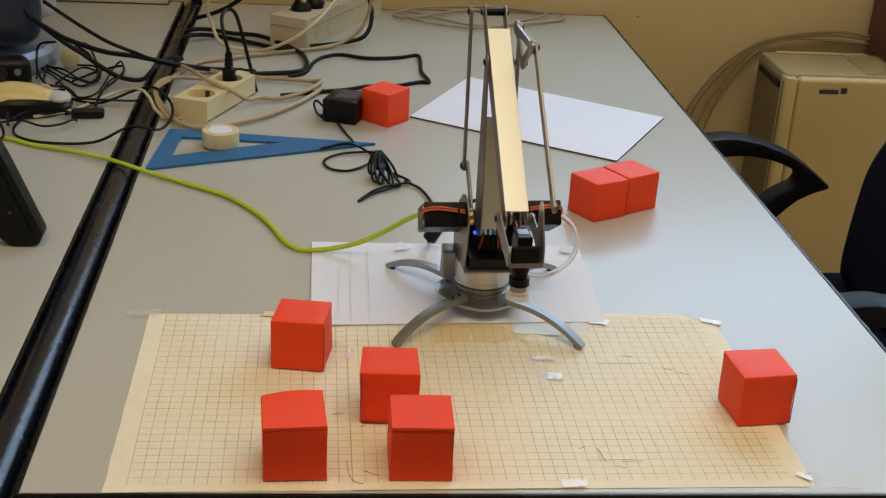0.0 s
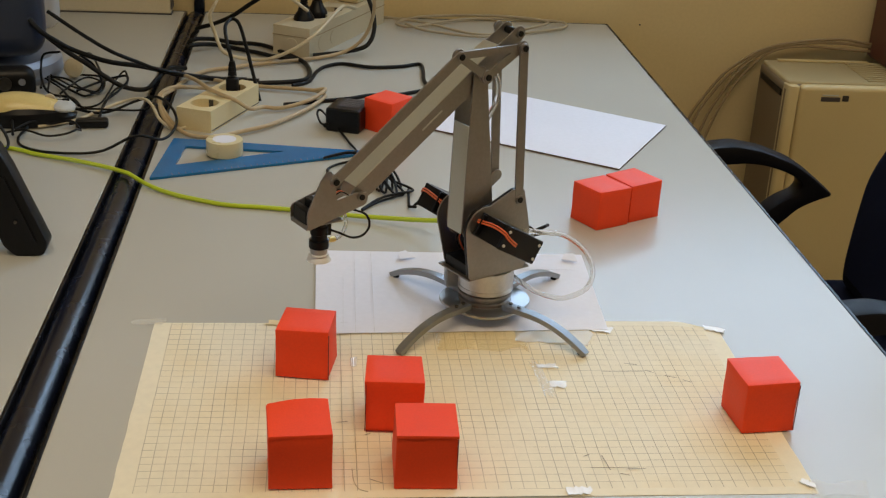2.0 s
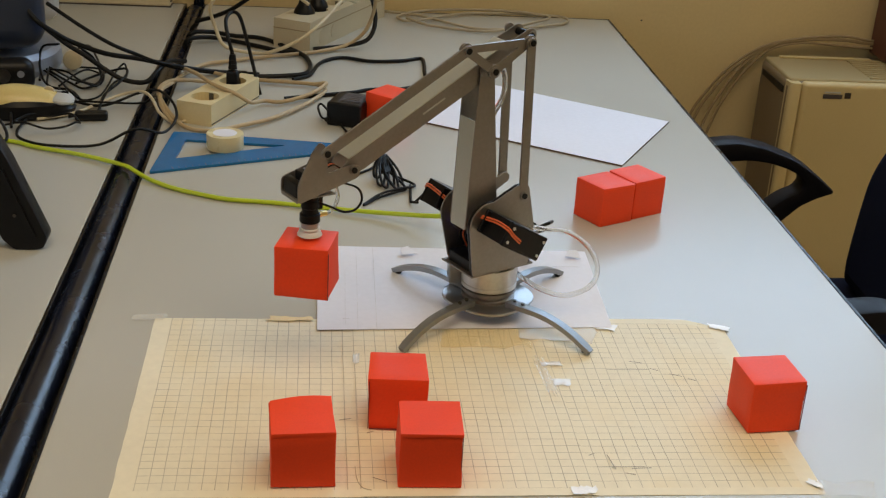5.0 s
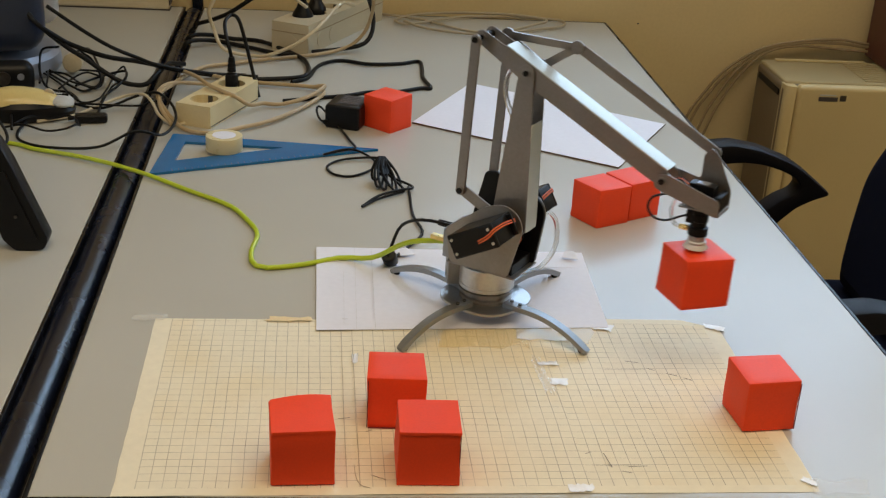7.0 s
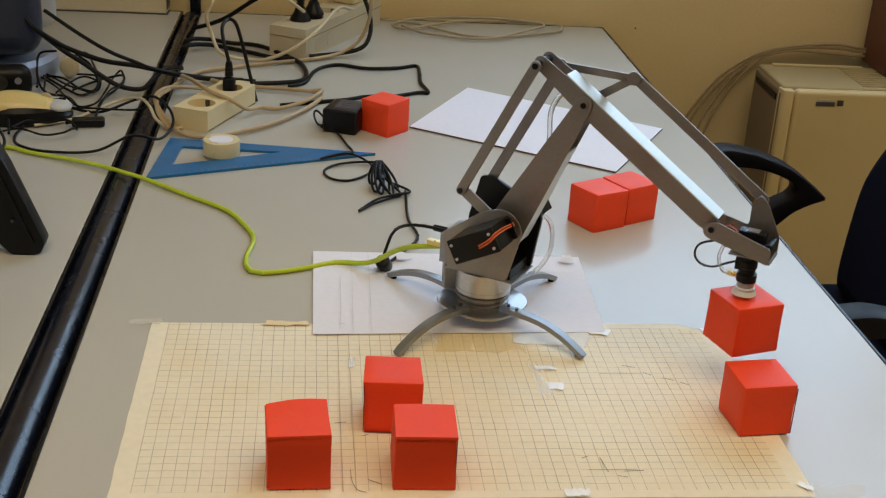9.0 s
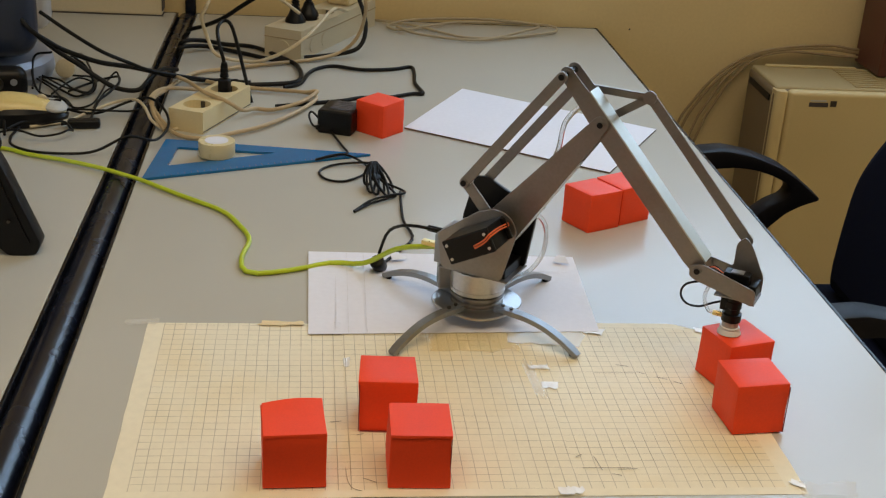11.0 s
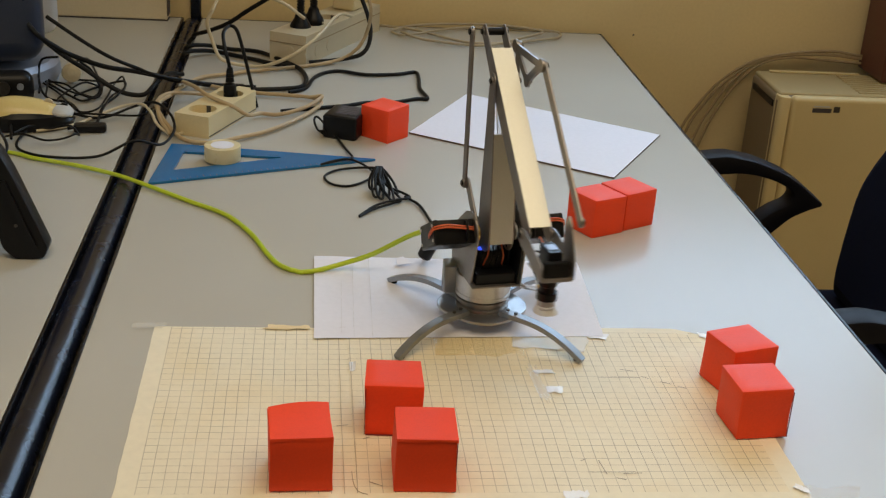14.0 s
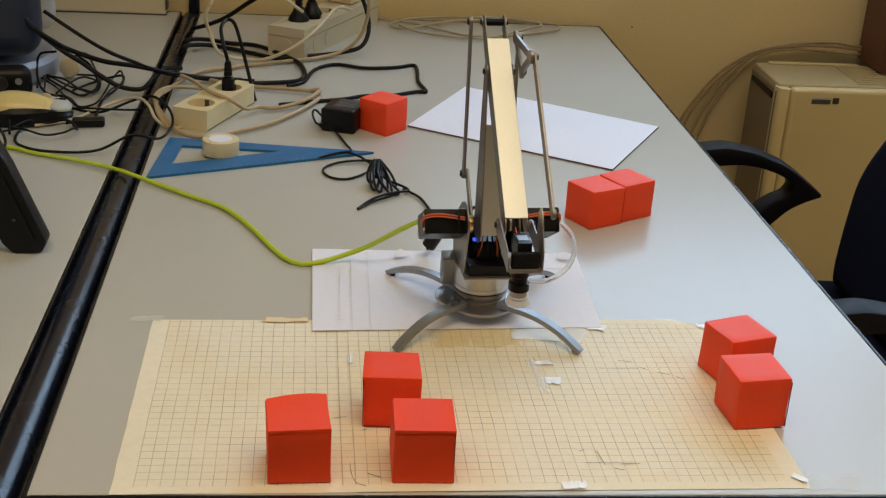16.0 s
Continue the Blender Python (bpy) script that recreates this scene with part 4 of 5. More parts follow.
cable("thin_cable", [(-0.599, 0.761, 0.75), (-0.557, 0.753, 0.75), (-0.526, 0.718, 0.746), (-0.499, 0.705, 0.745), (-0.496, 0.734, 0.75), (-0.51, 0.78, 0.747), (-0.55, 0.79, 0.746)], 0.0016, M["rubber"], "thin black looping cable")
cable("thin_cable", [(-0.60, 0.47, 0.765), (-0.585, 0.47, 0.768), (-0.572, 0.46, 0.75), (-0.575, 0.44, 0.744), (-0.60, 0.41, 0.744)], 0.0020, M["rubber"], "black cable beside the mouse")
cable("plug_cable", [(-0.3004, 0.660, 0.800), (-0.3015, 0.661, 0.814), (-0.307, 0.664, 0.834), (-0.311, 0.682, 0.854), (-0.304, 0.704, 0.86), (-0.293, 0.7, 0.855), (-0.284, 0.71, 0.82), (-0.272, 0.699, 0.775), (-0.263, 0.686, 0.743)], 0.0027, M["rubber"], "black plug cable arching over the power strip")
cable("power_cable", [(-0.4025, 1.052, 0.715), (-0.4015, 1.052, 0.742), (-0.392, 1.052, 0.754), (-0.39, 1.046, 0.76), (-0.364, 1.037, 0.77), (-0.329, 1.016, 0.79), (-0.29, 1.0, 0.82), (-0.24, 1.0, 0.85), (-0.21, 1.008, 0.85), (-0.2075, 1.010, 0.825)], 0.0037, M["rubber"], "thick black cable to a mains plug", low=0.60)
cable("power_cable", [(-0.186, 1.058, 0.83), (-0.178, 1.065, 0.87), (-0.13, 1.06, 0.88), (-0.10, 1.02, 0.83), (-0.088, 0.99, 0.79), (-0.10, 0.965, 0.76), (-0.14, 0.96, 0.748), (-0.19, 0.945, 0.745)], 0.0037, M["rubber"], "thick black cable to a mains plug")
cable("power_cable", [(-0.4025, 0.991, 0.715), (-0.4015, 0.991, 0.742), (-0.392, 0.991, 0.754), (-0.363, 1.021, 0.748), (-0.325, 1.013, 0.745), (-0.292, 1.009, 0.745), (-0.267, 0.993, 0.745), (-0.231, 0.945, 0.745), (-0.203, 0.897, 0.745), (-0.193, 0.838, 0.745), (-0.2, 0.799, 0.745), (-0.225, 0.784, 0.745), (-0.271, 0.773, 0.745), (-0.299, 0.77, 0.745)], 0.0037, M["rubber"], "thick black cable looped on the desk", low=0.60)
cable("power_cable", [(-0.4025, 0.951, 0.715), (-0.4015, 0.951, 0.742), (-0.392, 0.951, 0.754), (-0.36, 0.985, 0.748), (-0.322, 0.977, 0.745), (-0.284, 0.953, 0.745), (-0.247, 0.927, 0.745), (-0.22, 0.925, 0.745)], 0.0037, M["rubber"], "thick black cable on the desk", low=0.60)
cable("adapter_cable", [(-0.218, 0.771, 0.743), (-0.194, 0.796, 0.743), (-0.182, 0.856, 0.743), (-0.166, 0.889, 0.743), (-0.139, 0.905, 0.743), (-0.096, 0.885, 0.744), (-0.045, 0.898, 0.743), (-0.014, 0.915, 0.743), (-0.01, 0.878, 0.743), (-0.012, 0.818, 0.743), (-0.003, 0.764, 0.743), (-0.02, 0.76, 0.743), (-0.06, 0.735, 0.743), (-0.099, 0.73, 0.743), (-0.131, 0.71, 0.743), (-0.167, 0.696, 0.743), (-0.227, 0.672, 0.743)], 0.0030, M["rubber"], "black cable bent round on the desk")
cable("adapter_lead", [(-0.156, 0.572, 0.75), (-0.17, 0.576, 0.746), (-0.177, 0.603, 0.752), (-0.172, 0.608, 0.756), (-0.155, 0.575, 0.748), (-0.143, 0.547, 0.744), (-0.131, 0.503, 0.743), (-0.124, 0.463, 0.746), (-0.142, 0.452, 0.746), (-0.166, 0.439, 0.744), (-0.13, 0.455, 0.747), (-0.101, 0.429, 0.743), (-0.102, 0.395, 0.743), (-0.128, 0.367, 0.742), (-0.152, 0.373, 0.742), (-0.16, 0.402, 0.742), (-0.138, 0.426, 0.743), (-0.094, 0.426, 0.746), (-0.081, 0.384, 0.75)], 0.0016, M["rubber"], "thin black adapter lead in loose loops")
# the bundled lead: six slack loops held by a tie, and its doubled tail
COIL = []
for bx, by, half in ((-0.097, 0.325, 0.0060), (-0.078, 0.314, 0.0064), (-0.091, 0.319, 0.0055), (-0.072, 0.338, 0.0068), (-0.083, 0.329, 0.0058), (-0.101, 0.350, 0.0062)):
    mx, my = (bx - 0.093) / 2, (by + 0.374) / 2
    COIL += [(-0.092 + 0.2 * (bx + 0.09), 0.374, 0.766), (mx - half, my, 0.757), (bx - 0.003, by + 0.004, 0.746), (bx + 0.003, by + 0.003, 0.744), (mx + half, my + 0.004, 0.754)]
cable("adapter_lead", [(-0.085, 0.380, 0.75)] + COIL + [(-0.080, 0.345, 0.750), (-0.066, 0.318, 0.744), (-0.077, 0.305, 0.744), (-0.099, 0.288, 0.743), (-0.118, 0.264, 0.742)], 0.0016, M["rubber"], "bundled coil of thin black lead")
cable("adapter_lead", [(-0.118, 0.266, 0.742), (-0.098, 0.291, 0.746), (-0.074, 0.308, 0.747), (-0.056, 0.322, 0.745), (-0.058, 0.336, 0.744), (-0.080, 0.350, 0.748)], 0.0016, M["rubber"], "doubled tail of the bundled lead")
tie = thing("cable_tie", pose(-0.091, 0.352, DESK + 0.015, 20, 8, 10), "black wire tie round the bundled lead", "cable tie")
part("band", lathe([(0.0068, -0.002), (0.0076, -0.002), (0.0076, 0.002), (0.0068, 0.002)], 20), M["rubber"], tie)
cable("tan_cable", [(-0.349, 0.928, 0.83), (-0.357, 0.926, 0.81), (-0.35, 0.934, 0.78), (-0.336, 0.903, 0.76), (-0.316, 0.897, 0.752), (-0.285, 0.905, 0.746), (-0.262, 0.894, 0.75), (-0.219, 0.888, 0.77), (-0.18, 0.911, 0.795), (-0.144, 0.999, 0.815), (-0.12, 1.06, 0.80)], 0.0030, M["cream_cable"], "cream cable looping over the grey strip")
cable("tan_cable", [(-0.349, 0.928, 0.83), (-0.335, 0.945, 0.85), (-0.29, 0.96, 0.855), (-0.24, 0.97, 0.84), (-0.2, 0.985, 0.81)], 0.0028, M["cream_cable"], "cream cable arching behind the strip")
cable("tan_cable", [(-0.372, 0.540, 0.745), (-0.391, 0.575, 0.757), (-0.397, 0.62, 0.765), (-0.389, 0.685, 0.758), (-0.379, 0.781, 0.746), (-0.357, 0.833, 0.745), (-0.313, 0.859, 0.745), (-0.294, 0.873, 0.745), (-0.246, 0.898, 0.745), (-0.18, 0.932, 0.745), (-0.136, 0.959, 0.75), (-0.109, 0.96, 0.77), (-0.095, 0.953, 0.8), (-0.091, 0.928, 0.84), (-0.10, 0.92, 0.88)], 0.0030, M["tan"], "stiff tan cable curving up from the desk")
cable("tan_cable", [(-0.300, 0.725, 0.745), (-0.345, 0.722, 0.750), (-0.385, 0.690, 0.760), (-0.400, 0.645, 0.764), (-0.396, 0.599, 0.760), (-0.358, 0.527, 0.746), (-0.316, 0.507, 0.746), (-0.278, 0.535, 0.746), (-0.245, 0.563, 0.746), (-0.213, 0.608, 0.746), (-0.185, 0.66, 0.746), (-0.168, 0.708, 0.746), (-0.18, 0.736, 0.746), (-0.223, 0.746, 0.746), (-0.265, 0.752, 0.746), (-0.310, 0.765, 0.746), (-0.350, 0.790, 0.746)], 0.0030, M["tan"], "tan cable looped round the ivory power strip")
cable("tan_cable", [(-0.385, 0.800, 0.746), (-0.378, 0.745, 0.762), (-0.352, 0.668, 0.777), (-0.325, 0.622, 0.776), (-0.292, 0.60, 0.770), (-0.272, 0.61, 0.755), (-0.255, 0.645, 0.747), (-0.229, 0.646, 0.746), (-0.191, 0.67, 0.751), (-0.167, 0.714, 0.755), (-0.186, 0.724, 0.75)], 0.0030, M["tan"], "tan cable lying over the ivory power strip")
cable("grey_cable", [(-0.081, 1.24, 0.745), (0.003, 1.205, 0.745), (0.091, 1.128, 0.745), (0.163, 1.131, 0.745), (0.232, 1.165, 0.745), (0.275, 1.195, 0.745), (0.272, 1.235, 0.746), (0.184, 1.245, 0.746), (0.093, 1.235, 0.746), (0.033, 1.192, 0.747), (-0.021, 1.158, 0.746), (-0.041, 1.194, 0.745), (0.005, 1.232, 0.748), (0.095, 1.245, 0.751), (0.183, 1.243, 0.751), (0.245, 1.215, 0.75), (0.21, 1.167, 0.75), (0.119, 1.104, 0.746), (0.018, 1.13, 0.746), (-0.026, 1.166, 0.75)], 0.0024, M["grey_cable"], "grey network cable coiled by the wall")
for k in range(4):
    dx, dz = (0.000, 0.012, 0.034, 0.050)[k], (0.004, -0.004, -0.002, -0.015)[k]
    cable("wall_cable", [(0.520 + dx, 1.250, 0.30), (0.528 + dx, 1.250, 0.46), (0.551 + dx, 1.250, 0.555), (0.578 + 0.9 * dx, 1.250, 0.605), (0.618 + 0.6 * dx, 1.250, 0.655 + 0.5 * dz), (0.676 + 0.3 * dx, 1.247, 0.698 + dz * 0.3), (0.741 + 0.2 * dx, 1.245, 0.716 + dz * 0.4), (0.832, 1.245, 0.722 + dz), (0.890, 1.245, 0.716 + dz * 0.8), (0.96, 1.266, 0.712 + dz * 0.6)], 0.0026, M["dark_tan"], "tan cable bundle climbing over the appliance", "cable", 0.0)

# loose thin leads lying in open loops between the monitor and the mouse
LOOPS = (
    ((-0.609, 0.839), (-0.593, 0.777), (-0.571, 0.759), (-0.540, 0.713), (-0.517, 0.688), (-0.500, 0.698), (-0.497, 0.727), (-0.504, 0.755), (-0.524, 0.756), (-0.538, 0.728), (-0.551, 0.683)),
    ((-0.545, 0.655), (-0.535, 0.611), (-0.535, 0.664), (-0.510, 0.609)),
    ((-0.584, 0.742), (-0.558, 0.721), (-0.531, 0.648), (-0.508, 0.623), (-0.485, 0.625), (-0.481, 0.681), (-0.484, 0.767), (-0.474, 0.788), (-0.466, 0.751), (-0.474, 0.691), (-0.478, 0.635), (-0.476, 0.557)),
    ((-0.564, 0.902), (-0.544, 0.887), (-0.522, 0.828), (-0.500, 0.747)),
    ((-0.574, 0.507), (-0.559, 0.537), (-0.536, 0.547), (-0.507, 0.538), (-0.493, 0.527), (-0.494, 0.507), (-0.506, 0.494), (-0.530, 0.490), (-0.560, 0.497), (-0.590, 0.515)),
    ((-0.615, 0.621), (-0.598, 0.588), (-0.583, 0.531), (-0.574, 0.492)),
    ((-0.524, 0.602), (-0.503, 0.599), (-0.457, 0.601), (-0.423, 0.614), (-0.409, 0.628)),
    ((-0.622, 0.894), (-0.613, 0.839), (-0.596, 0.777), (-0.579, 0.689)),
    ((-0.602, 0.874), (-0.593, 0.809), (-0.577, 0.738), (-0.569, 0.686)),
)
for k, pts in enumerate(LOOPS):
    cable("thin_cable", [(x, y, DESK + 0.003 + abs(0.011 * math.sin(1.3 * i + k))) for i, (x, y) in enumerate(pts)], 0.0018 if k % 2 else 0.0015, M["rubber"], "thin black looping cable")

# the two cables that follow the robot; courses at three turns of its base
green_cable = thing("green_cable", Matrix(), "lime green cable from the desk edge to the robot", "cable")
part("fixed_run", tube([(-0.64, 0.462, 0.743), (-0.567, 0.453, 0.743), (-0.533, 0.434, 0.743), (-0.481, 0.411, 0.744), (-0.435, 0.385, 0.745), (-0.405, 0.362, 0.746)], 0.0027, 10, 8), M["green"], green_cable)


def port_of(yaw, x, y, z):
    a = radians(yaw)
    return (x * math.cos(a) - y * math.sin(a), x * math.sin(a) + y * math.cos(a), DESK + 0.003 + z)


GREEN = {
    -149.0: [(-0.405, 0.362, 0.746), (-0.376, 0.328, 0.744), (-0.345, 0.303, 0.743), (-0.312, 0.285, 0.743), (-0.276, 0.270, 0.743), (-0.223, 0.263, 0.743), (-0.157, 0.244, 0.745), (-0.081, 0.22, 0.75), (-0.030, 0.18, 0.765), (0.02, 0.13, 0.79), port_of(-149, -0.060, -0.030, 0.075), port_of(-149, -0.034, -0.019, 0.070)],
    -86.0: [(-0.405, 0.362, 0.746), (-0.3745, 0.342, 0.744), (-0.323, 0.307, 0.743), (-0.273, 0.270, 0.743), (-0.237, 0.223, 0.743), (-0.216, 0.182, 0.743), (-0.196, 0.132, 0.743), (-0.171, 0.117, 0.743), (-0.117, 0.104, 0.76), port_of(-86, -0.064, -0.050, 0.070), port_of(-86, -0.034, -0.019, 0.070)],
    -31.0: [(-0.405, 0.362, 0.746), (-0.3765, 0.346, 0.744), (-0.3235, 0.300, 0.743), (-0.273, 0.255, 0.743), (-0.251, 0.215, 0.743), (-0.236, 0.172, 0.743), (-0.241, 0.125, 0.743), (-0.238, 0.092, 0.743), (-0.222, 0.081, 0.743), (-0.181, 0.094, 0.743), (-0.145, 0.11, 0.744), (-0.11, 0.093, 0.752), (-0.078, 0.046, 0.790), port_of(-31, -0.034, -0.019, 0.070)],
}
GREEN_AFTER = dict(GREEN)
GREEN_AFTER[-86.0] = [(-0.405, 0.362, 0.746), (-0.3745, 0.340, 0.744), (-0.323, 0.297, 0.743), (-0.276, 0.257, 0.743), (-0.243, 0.203, 0.743), (-0.215, 0.142, 0.743), (-0.195, 0.108, 0.743), (-0.171, 0.100, 0.743), (-0.117, 0.104, 0.760), port_of(-86, -0.064, -0.050, 0.070), port_of(-86, -0.034, -0.019, 0.070)]
power_lead = thing("power_lead", Matrix(), "thin black power lead from the coil to the robot", "cable")
POWER = {
    -149.0: [(-0.060, 0.331, 0.743), (-0.061, 0.27, 0.743), (-0.051, 0.275, 0.75), (-0.038, 0.239, 0.77), (-0.013, 0.25, 0.75), (0.017, 0.218, 0.749), (0.06, 0.16, 0.76), port_of(-149, -0.070, 0.006, 0.080), port_of(-149, -0.036, 0.006, 0.0745)],
    -86.0: [(-0.060, 0.331, 0.743), (-0.042, 0.306, 0.743), (-0.031, 0.26, 0.743), (-0.022, 0.2, 0.743), (-0.044, 0.133, 0.749), (-0.030, 0.12, 0.78), port_of(-86, -0.062, 0.006, 0.086), port_of(-86, -0.036, 0.006, 0.0745)],
    -31.0: [(-0.060, 0.331, 0.743), (-0.061, 0.241, 0.743), (-0.053, 0.186, 0.743), (-0.074, 0.139, 0.744), (-0.096, 0.094, 0.749), (-0.093, 0.094, 0.77), (-0.085, 0.078, 0.797), (-0.066, 0.040, 0.818), port_of(-31, -0.036, 0.006, 0.0745)],
}


# ---------------------------------------------------------------- other things on the desks
def set_square():
    """A blue plastic set square with an open middle."""
    s = thing("set_square", pose(0, 0, DESK + 0.0002), "translucent blue plastic set square lying on the desk", "set square")
    outer = [(-0.3785, 0.354), (-0.0915, 0.470), (-0.367, 0.5085)]
    inner = [(-0.3530, 0.4035), (-0.2170, 0.4640), (-0.3475, 0.4770)]
    bm = prism(rounded(outer, 0.003, 3), 0, 0.0032, "XY", [rounded(inner, 0.003, 3)])
    part("blade", bm, M["blue"], s, "", False)
    a, b = Vector(outer[0]), Vector(outer[1])
    d = (b - a).normalized()
    nrm = Vector((-d.y, d.x))
    for k in range(28):
        p = a + d * (0.03 + 0.0085 * k) + nrm * 0.004
        ob = part("tick", box(0.0006, 0.007 if k % 5 == 0 else 0.0045, 0.0002), M["ink"], s, "", False)
        ob.matrix_basis = pose(p.x, p.y, 0.0034, 0, 0, math.degrees(math.atan2(d.y, d.x)))


set_square()

tape = thing("tape_roll", pose(-0.2945, 0.4505, DESK + 0.0035), "roll of clear sticky tape on the set square", "tape")
part("tape_ring", lathe([(0.0155, 0.0), (0.0235, 0.0), (0.0238, 0.001), (0.0238, 0.0185), (0.0235, 0.0195), (0.0155, 0.0195)], 40), M["tape"], tape)
part("core", lathe([(0.0125, 0.0005), (0.0153, 0.0005), (0.0153, 0.0198), (0.0125, 0.0198)], 40), M["paper"], tape, "pale card core")

power_brick = thing("power_brick", pose(-0.133, 0.583, DESK, 0, 0, -18), "black plug-in power adapter beside a red cube", "power adapter")
part("body", box(0.050, 0.058, 0.034, (0, 0, 0.017), 0.004, 3), M["black"], power_brick)
part("label", box(0.030, 0.038, 0.0004, (0.004, 0.004, 0.0342)), M["ink"], power_brick, "worn dark rating label", False)
for k in range(4):
    part("label_bar", box(0.024, 0.002, 0.0003, (0.004, -0.008 + 0.008 * k, 0.0346)), M["screw"], power_brick, "", False)
part("lead_sleeve", cyl(0.0028, 0.012, (-0.022, -0.030, 0.010), "Y", 12), M["rubber"], power_brick)


def mouse():
    m = thing("computer_mouse", pose(-0.572, 0.572, DESK, 0, 0, 12), "ivory and black computer mouse on the desk", "mouse")
    bm = bmesh.new()
    bmesh.ops.create_uvsphere(bm, u_segments=28, v_segments=16, radius=1)
    for v in bm.verts:
        x, y, z = v.co
        v.co = (x * 0.062, y * 0.030 * (1 - 0.12 * x), max(z, -0.05) * 0.029 * (1 - 0.30 * x) + 0.013)
    part("shell", bm, M["mouse_ivory"], m, "ivory upper shell")
    bm = bmesh.new()
    bmesh.ops.create_uvsphere(bm, u_segments=28, v_segments=10, radius=1)
    for v in bm.verts:
        x, y, z = v.co
        v.co = (x * 0.066, y * 0.0350, 0.011 + max(-0.011, min(0.0155 - 0.012 * x * x - 0.003 * x, z * 0.030)))
    part("skirt", bm, M["black"], m, "black lower skirt")
    bm = bmesh.new()
    bmesh.ops.create_uvsphere(bm, u_segments=24, v_segments=12, radius=1)
    for v in bm.verts:
        x, y, z = v.co
        v.co = (0.046 + x * 0.018, y * 0.0255, 0.0215 + max(z, -0.3) * 0.0085 - 0.10 * x * 0.02)
    part("buttons", bm, M["label_print"], m, "grey front buttons")
    part("wheel", cyl(0.008, 0.006, (0.030, 0, 0.031), "Y", 18, bevel=0.001), M["grey_plastic"], m, "scroll wheel")
    part("button_gap", box(0.036, 0.0010, 0.003, (0.038, 0, 0.0295)), M["black"], m)


mouse()


def monitor():
    """A dark monitor seen from its lower side, on a silver foot."""
    m = thing("monitor", pose(-0.725, 0.80, DESK, 0, 0, 14), "dark blue monitor on a silver foot", "monitor")
    part("housing", box(0.26, 0.20, 0.35, (0.0, -0.02, 0.222), 0.035, 5), M["navy"], m, "rounded dark housing")
    part("bezel", box(0.31, 0.05, 0.36, (0.0, 0.045, 0.236), 0.022, 4), M["clear_bezel"], m, "translucent pale bezel")
    part("neck", cyl(0.05, 0.07, (0.02, -0.01, 0.055), "Z", 28, r2=0.04), M["navy"], m)
    part("foot", lathe([(0.110, 0.0), (0.114, 0.010), (0.112, 0.026), (0.104, 0.034), (0.085, 0.037), (0.05, 0.040), (0.0, 0.042)], 48, (0.040, 0.0, 0)), M["silver_plastic"], m, "silver round foot")


monitor()
cam_box = thing("webcam", pose(-0.625, 0.672, DESK, 0, 0, 12), "small black webcam lying on the desk", "webcam")
part("body", box(0.085, 0.034, 0.050, (0, 0, 0.025), 0.0165, 5), M["black"], cam_box)
part("lens", cyl(0.010, 0.004, (0.0, -0.0175, 0.028), "Y", 24), M["screw"], cam_box)
part("badge", cyl(0.0050, 0.0008, (0.024, -0.0172, 0.030), "Y", 16), M["silver_plastic"], cam_box, "small pale badge")
usb = thing("usb_plug", pose(-0.483, 0.556, DESK + 0.0005, 0, 0, 8), "black cable connector lying on the desk", "connector")
part("body", box(0.044, 0.018, 0.012, (0, 0, 0.006), 0.004, 3), M["black"], usb)
part("sleeve", cyl(0.0035, 0.010, (-0.025, 0, 0.006), "X", 12, r2=0.002), M["rubber"], usb)

lid = thing("round_cap", pose(-0.552, 0.800, DESK + 0.0152, 78, 0, 8), "round grey plastic cap among the cables", "cap")
part("disc", lathe([(0.0135, 0.0), (0.0150, 0.003), (0.0150, 0.018), (0.0135, 0.021), (0.006, 0.022)], 28), M["grey_plastic"], lid)

carton = thing("carton", pose(-0.60, 1.235, DESK, 0, 0, 0), "plain cream cardboard box against the wall", "box")
part("body", box(0.285, 0.030, 0.30, (0, 0, 0.152), 0.002), M["box"], carton)
part("base_seam", box(0.287, 0.0310, 0.002, (0, 0, 0.001)), M["ink"], carton, "", False)
part("edge_seam", box(0.002, 0.0310, 0.28, (0.1435, 0, 0.15)), M["ink"], carton, "", False)


def black_stand():
    """The lower part of a black folding device stand, leaning over the left desk."""
    s = thing("device_stand", pose(-0.4560, 0.130, DESK), "black plastic folding stand foot on the desk", "stand")
    o = [(0.000, 0.002), (0.005, 0.014), (-0.028, 0.098), (-0.040, 0.122), (-0.066, 0.135), (-0.074, 0.110), (-0.055, 0.060), (-0.042, 0.012), (-0.030, 0.000), (-0.010, 0.000)]
    part("leg", prism(rounded(o, 0.004, 4), -0.010, 0.014, "XZ", (), 0.0015), M["black"], s)
    part("side_rib", prism([(-0.006, 0.016), (-0.034, 0.090), (-0.040, 0.088), (-0.012, 0.014)], -0.0125, -0.0095, "XZ"), M["black"], s)
    part("screw", cyl(0.0018, 0.001, (-0.026, -0.0126, 0.040), "Y", 12), M["screw"], s)


black_stand()


